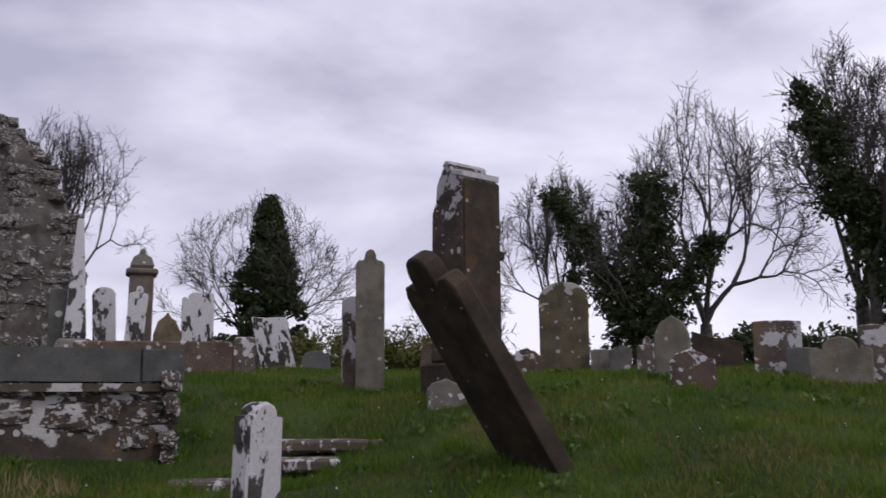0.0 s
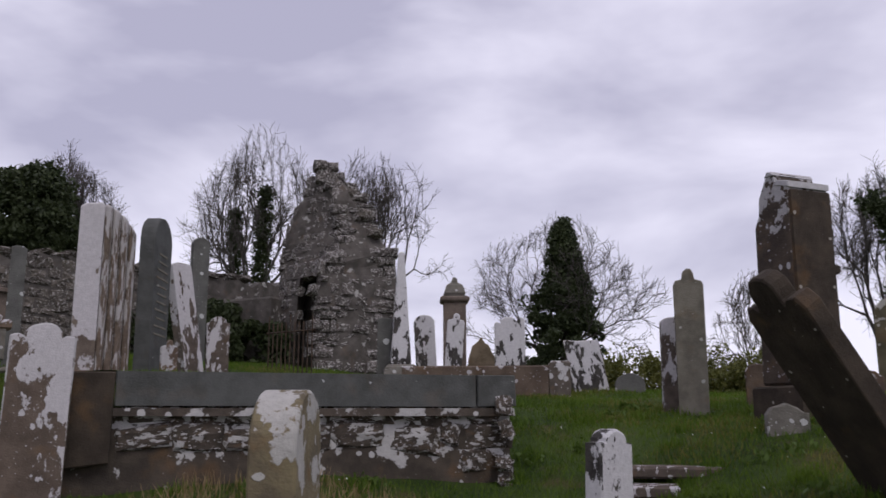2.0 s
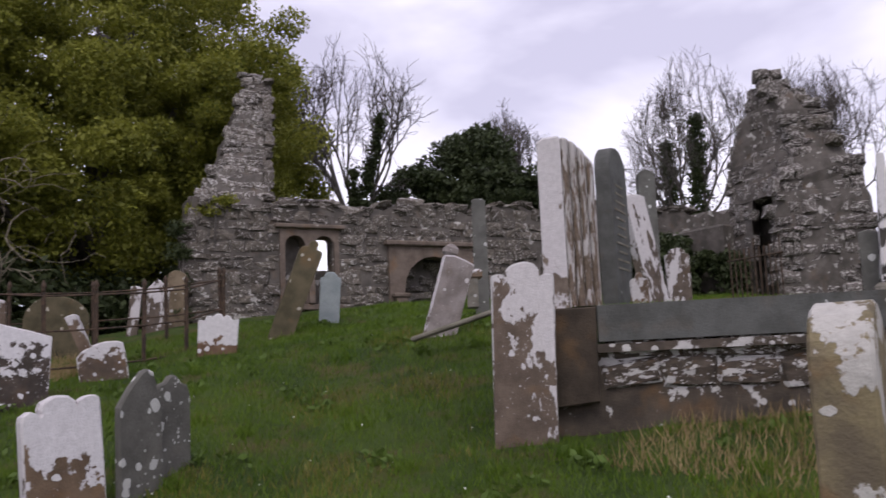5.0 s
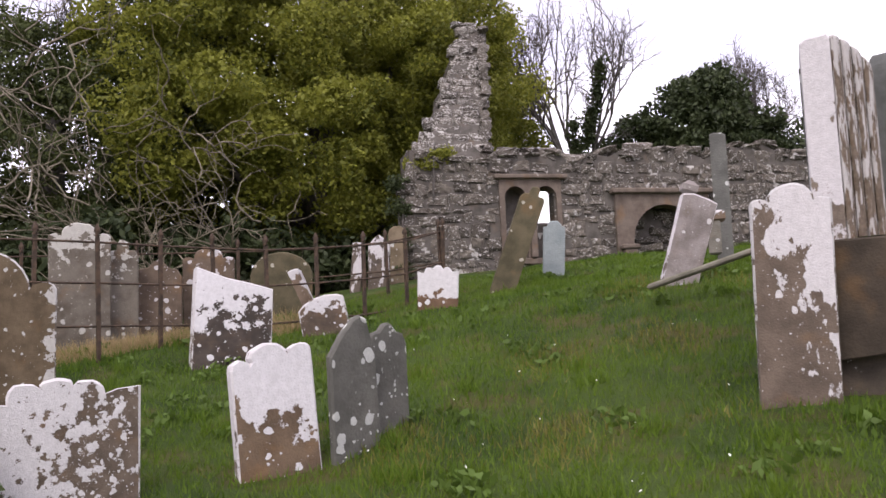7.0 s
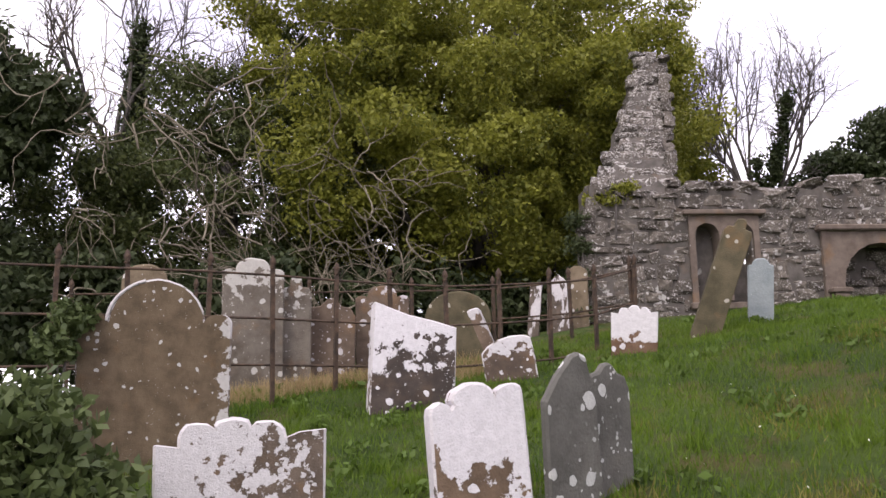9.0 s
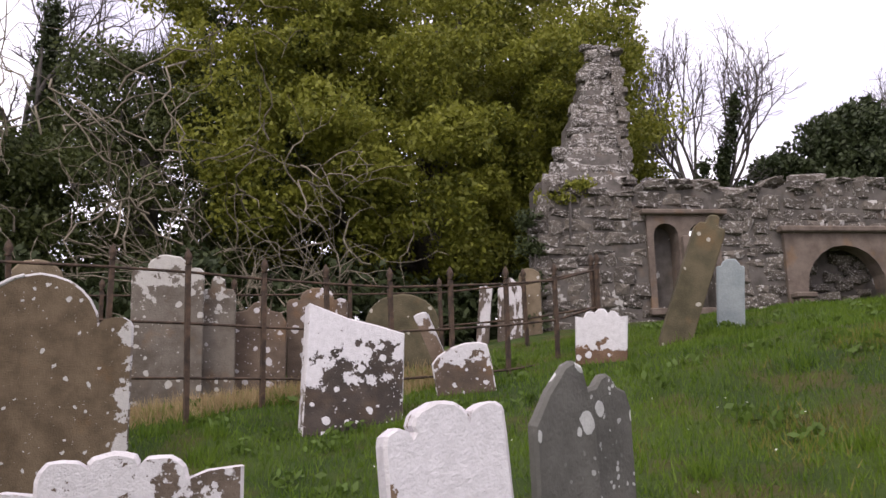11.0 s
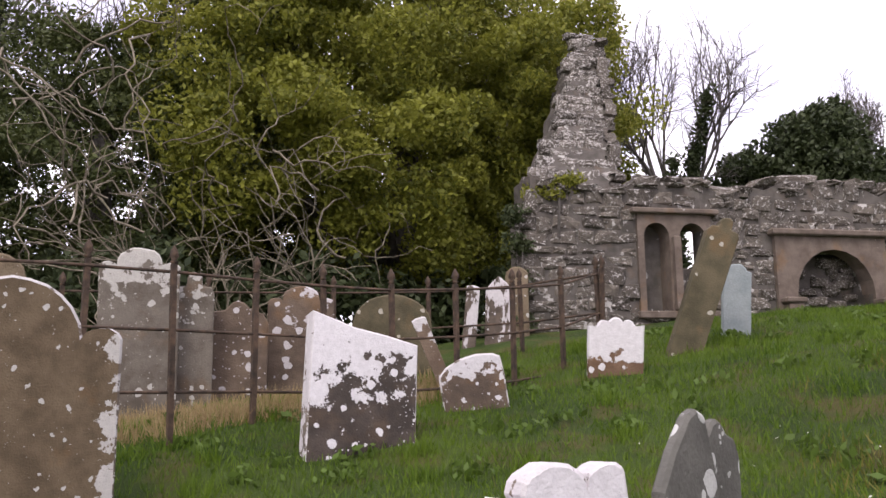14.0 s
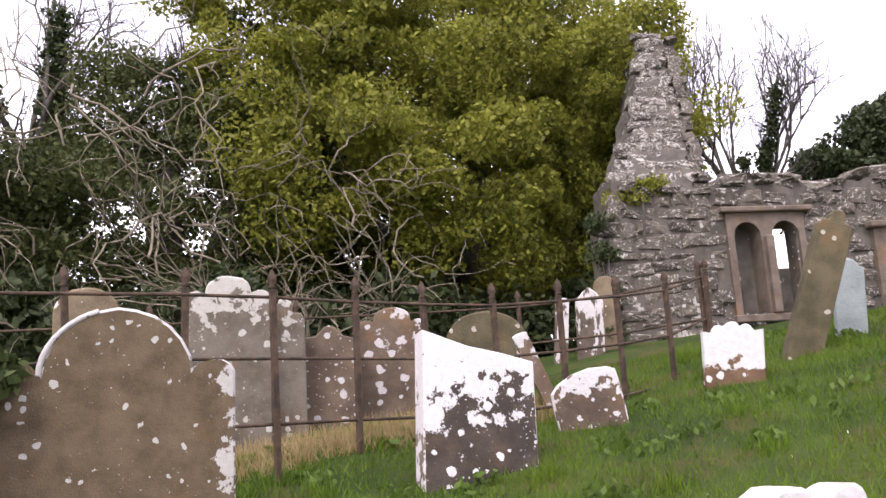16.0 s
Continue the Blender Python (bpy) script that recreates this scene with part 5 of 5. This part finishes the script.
fan_tree(8.6, 18.4, 1.6, 7.7, 4.2, 18, "bare tree with upswept branches", 5, 0.25)
fan_tree(3.4, 26.8, 1.9, 6.9, 3.8, 19, "small bare tree beyond the crest", 6, 0.2, ((0.5, 0.3, 0.5, 3.4, 0.2),))
fan_tree(0.4, 27.5, 1.7, 4.2, 3.4, 23, "low bare thicket beyond the crest", 6, 0.12, (), 5, 0.01, 0.8)
fan_tree(-23.0, 1.4, 1.6, 9.8, 6.5, 20, "gaunt bare tree wrapped in ivy", 5, 0.35, ((0.1, 1.0, 0.3, 5.6, 0.16), (0.2, 4.0, -0.9, 7.6, 0.12), (0.3, 4.4, 1.5, 7.8, 0.12)), 5, 0.012, 0.7)
fan_tree(4.6, 21.6, 1.6, 5.2, 3.6, 21, "dense dark ivy-smothered tree on the crest", 5, 0.2, ((0.25, 0.2, 0.5, 5.4, 0.46), (0.0, 1.4, -1.9, 5.0, 0.26), (0.6, 1.6, 2.0, 3.9, 0.26)), 5)
fan_tree(8.3, 17.2, 1.6, 6.0, 2.4, 22, "dark ivy hanging on a tall trunk", 4, 0.4, ((0.7, 1.0, -0.2, 4.0, 0.34), (-0.3, 3.5, -1.2, 6.1, 0.24), (0.2, 3.0, 1.0, 4.8, 0.26)), 5)
for bx, by, bz, br, sd in ((-2.4, 17.5, 1.9, 0.9, 31), (-0.9, 19.0, 1.9, 1.1, 32), (0.2, 18.0, 1.9, 0.8, 33)):
    leafy_tree(bx, by, bz, [(0, 0, 0.5, br * 0.7), (0.5, 0, 0.3, br * 0.6), (-0.5, 0, 0.35, br * 0.55)], "scrubby green-brown bush beyond the crest", M_BUSH, 60, 0.3, 0.07, 40, sd, 0.04)
leafy_tree(-10.6, 15.7, 2.3, [(0, 0, 0.9, 0.8), (0.9, 0.2, 0.7, 0.7), (-0.9, 0, 1.0, 0.7)], "dark ivy heaped on the low wall", M_YEW, 200, 0.3, 0.1, 50, 34, 0.05)

# tangle of bleached bare stems before the evergreen
def tangle(x, y, z, n, seed, tall, label, fans=5):
    rnd = random.Random(seed)
    t = thing("bramble_tangle", pose(x, y, z), label, "shrub")
    chains = []
    for k in range(n):
        p = Vector((rnd.gauss(0, 0.5), rnd.uniform(-2.3, 2.3), rnd.uniform(0.3, 3.2)))
        d = Vector((rnd.gauss(0.2, 0.4), rnd.gauss(0, 0.8), rnd.uniform(0.3, 1))).normalized()
        chain, r = [(p.copy(), 0.016)], rnd.uniform(0.01, 0.02)
        for s in range(rnd.randint(9, 16)):
            d = (d + Vector((rnd.gauss(0, 0.3), rnd.gauss(0, 0.55), rnd.gauss(-0.06, 0.55)))).normalized()
            p = p + d * (0.17 * tall)
            chain.append((p.copy(), max(0.004, r * (1 - 0.06 * s))))
            if rnd.random() < 0.3:
                e = (d + Vector((rnd.gauss(0, 0.6), rnd.gauss(0, 0.6), rnd.gauss(0, 0.6)))).normalized()
                q = p.copy()
                twig = [(q.copy(), 0.008)]
                for _ in range(4):
                    e = (e + Vector((rnd.gauss(0, 0.3), rnd.gauss(0, 0.3), rnd.gauss(0, 0.3)))).normalized()
                    q = q + e * 0.16
                    twig.append((q.copy(), 0.005))
                chains.append(twig)
        chains.append(chain)
    for k in range(fans):
        root = Vector((rnd.gauss(0, 0.3), rnd.uniform(-1.9, 1.9), rnd.uniform(0.2, 1.5)))
        aim = Vector((rnd.gauss(0.3, 0.3), rnd.choice((-1, 1, 1)) * rnd.uniform(0.5, 1.0), rnd.uniform(0.1, 0.8))).normalized()
        for _ in range(9):
            d = (aim + Vector((rnd.gauss(0, 0.25), rnd.gauss(0, 0.3), rnd.gauss(0, 0.3)))).normalized()
            p, chain = root.copy(), [(root.copy(), 0.012)]
            for j in range(7):
                d = (d + Vector((rnd.gauss(0, 0.25), rnd.gauss(0, 0.3), rnd.gauss(-0.04, 0.3)))).normalized()
                p = p + d * rnd.uniform(0.16, 0.26)
                chain.append((p.copy(), 0.012 - 0.0011 * j))
                e = (d + Vector((rnd.gauss(0, 0.5), rnd.gauss(0, 0.5), rnd.gauss(0, 0.5)))).normalized()
                chains.append([(p.copy(), 0.007), (p + e * 0.14, 0.006), (p + (e + d * 0.4) * 0.26, 0.004)])
            chains.append(chain)
    part("stem_mass", tubes("stem_mass", chains, M_VINE, 4), t)["kind"] = "stuff"
    return t


tangle(-15.9, 2.6, 2.4, 22, 41, 1.1, "tangle of bleached bare climbing stems", 0)
tangle(-16.0, 4.3, 1.9, 14, 42, 0.9, "tangle of bleached bare branches", 3)
tangle(-16.4, 0.9, 3.2, 20, 43, 1.2, "bleached twisted stems hanging from the tree", 0)
bush = leafy_tree(-6.95, 0.5, 0.35, [(0, 0, 0.5, 0.36), (0.25, -0.3, 0.65, 0.36), (-0.3, 0.1, 0.5, 0.3), (0.2, -0.1, 0.2, 0.4), (-0.1, -0.5, 0.6, 0.35), (0.0, 0.3, 0.5, 0.3), (0.05, 0.35, 0.2, 0.32), (0.0, 0.1, 0.85, 0.26)],
                  "ivy bush with pale dead twigs among the stones", M_IVY, 70, 0.15, 0.06, 60, 44, 0.03)
leafy_tree(-9.5, 0.66, 0.95, [(0, 0, 0.9, 0.13), (0.1, -0.12, 0.5, 0.16), (0, 0.08, 1.08, 0.1)], "ivy creeping over a brown headstone", M_IVY, 40, 0.08, 0.05, 24, 45, 0.02)
leafy_tree(-14.0, 7.35, 2.3, [(0, 0, 0.3, 0.16), (-0.1, 0.0, 0.8, 0.16), (-0.1, 0.02, 1.3, 0.14), (-0.1, 0, 1.7, 0.1)], "ivy climbing the foot of the church wall", M_IVY_DARK, 22, 0.13, 0.05, 24, 46, 0.02)
leafy_tree(-13.9, 7.9, 4.2, [(-0.1, 0, 0.16, 0.15), (-0.05, 0.25, 0.24, 0.13), (-0.2, -0.2, 0.1, 0.1)], "yellow-green shrub growing from the wall top", M_LEAF, 34, 0.1, 0.05, 26, 47, 0.02)

# dark leaf mass added to stand for shade low inside the evergreens
leafy_tree(-17.2, 4.6, 1.7, [(0, 1.4 * j - 5.5, 0.9 + 0.3 * (j % 2), 1.0) for j in range(9)] + [(-3.4, 0.4 + 1.1 * j, 2.2 + 0.5 * (j % 2), 1.1) for j in range(4)], "dark undergrowth filling in the shade beneath the evergreens", M_YEW, 130, 0.4, 0.12, 40, 48, 0.1)
# far hedges that close the view
for k, (hx, hy, hr) in enumerate(((-30, 8, 3.0), (-28, 26, 2.6), (-10, 38, 2.0), (14, 30, 2.4), (16, 12, 2.5), (-26, -8, 3.2))):
    leafy_tree(hx, hy, 1.2, [(1.6 * j - 4, 0.4 * (j % 2), 1.2, hr * 0.6) for j in range(6)], "dark hedge beyond the churchyard", M_YEW, 130, 0.6, 0.2, 30, 60 + k, 0.1)

# ---- grass ----
n = 300000
gx, gy = RNG.uniform(-12.5, 5.5, n), RNG.uniform(1.0, 14.0, n)
inside = PM.inverted()
lx = inside[0][0] * gx + inside[0][1] * gy + inside[0][3]
ly = inside[1][0] * gx + inside[1][1] * gy + inside[1][3]
keep = ~((lx > -0.02) & (lx < LEN) & (ly > -0.02) & (ly < 3.5))
thin = np.sin(1.9 * gx + 0.7) * np.sin(2.3 * gy) + RNG.normal(0, 0.7, n) > -0.9
gx, gy = gx[keep & thin], gy[keep & thin]
blades("grass", np.stack([gx, gy], 1), 0.075, 0.011, M_BLADE, "short green churchyard grass")
spots = np.stack([RNG.uniform(-12, 5, 260), RNG.uniform(2.0, 13, 260)], 1)
tuft = (spots[:, None] + RNG.normal(0, 0.07, (260, 90, 2))).reshape(-1, 2)
ux = inside[0][0] * tuft[:, 0] + inside[0][1] * tuft[:, 1] + inside[0][3]
uy = inside[1][0] * tuft[:, 0] + inside[1][1] * tuft[:, 1] + inside[1][3]
tuft = tuft[~((ux > -0.02) & (ux < LEN) & (uy > -0.02) & (uy < 3.5))]
blades("grass_tufts", tuft, 0.13, 0.012, M_BLADE, "longer tufts in the churchyard grass")
fx, fy = RNG.uniform(-9.0, 5.5, 150000), RNG.uniform(2.0, 13.5, 150000)
faded = np.sin(1.3 * fx + 0.9 * fy) + np.sin(2.7 * fx - 1.9 * fy + 1.0) + 0.8 * np.sin(5.1 * fy + 3.3 * fx) + RNG.normal(0, 0.6, len(fx)) + 0.11 * (fx + 1.0)
faded = faded > 0.95
fx, fy = fx[faded], fy[faded]
ux = inside[0][0] * fx + inside[0][1] * fy + inside[0][3]
uy = inside[1][0] * fx + inside[1][1] * fy + inside[1][3]
off = ~((ux > -0.02) & (ux < LEN) & (uy > -0.02) & (uy < 3.5))
blades("faded_grass", np.stack([fx[off], fy[off]], 1), 0.085, 0.012, M_OLIVE_BLADE, "faded olive patches in the churchyard grass")
dry = np.concatenate([np.stack([RNG.uniform(-12.3, -10.9, 6000), RNG.uniform(1.2, 5.0, 6000)], 1), np.stack([RNG.uniform(-4.6, -2.6, 1500), RNG.uniform(5.2, 6.8, 1500)], 1)])
blades("dry_grass", dry, 0.16, 0.01, M_STRAW, "dry straw-coloured grass by the railings")
m = 16000
q = np.stack([RNG.uniform(0.12, LEN - 0.15, m), RNG.uniform(0.1, 3.3, m)], 1)
w = np.array([[PM[0][0], PM[0][1]], [PM[1][0], PM[1][1]]])
blades("grass_on_platform", q @ w.T + np.array([PX, PY]), 0.05, 0.01, M_BLADE, "short grass on the grave platform", 1.9 + 0.05 * np.sin(2.1 * q[:, 0]) + 0.02 * q[:, 1])

daisies = np.stack([RNG.uniform(-9, 4, 160), RNG.uniform(2.5, 10, 160)], 1)
M_DAISY = leaf_mat("daisy_petals", (0.6, 0.6, 0.55), (0.75, 0.75, 0.7), 0.1)
M_WEED = leaf_mat("low_weed_leaves", (0.05, 0.08, 0.012), (0.1, 0.16, 0.03), 0.3)
spot = np.column_stack([daisies, hill(daisies[:, 0], daisies[:, 1]) + 0.06])
tagged(new("daisies", leaf_mesh("daisies", spot, 0.017, M_DAISY)), "tiny white daisies scattered in the grass", "flowers", kind="stuff")
weeds = np.stack([RNG.uniform(-12, 4.5, 170), RNG.uniform(2.2, 11, 170)], 1)
weeds = (weeds[:, None] + RNG.normal(0, 0.07, (170, 26, 2))).reshape(-1, 2)
ux = inside[0][0] * weeds[:, 0] + inside[0][1] * weeds[:, 1] + inside[0][3]
uy = inside[1][0] * weeds[:, 0] + inside[1][1] * weeds[:, 1] + inside[1][3]
weeds = weeds[~((ux > -0.05) & (ux < LEN) & (uy > -0.05) & (uy < 3.5))]
spot = np.column_stack([weeds, hill(weeds[:, 0], weeds[:, 1]) + RNG.uniform(0.01, 0.07, len(weeds))])
tagged(new("weeds", leaf_mesh("weeds", spot, 0.06, M_WEED, -0.8)), "low broad-leaved weeds in the turf", "weeds", kind="stuff")
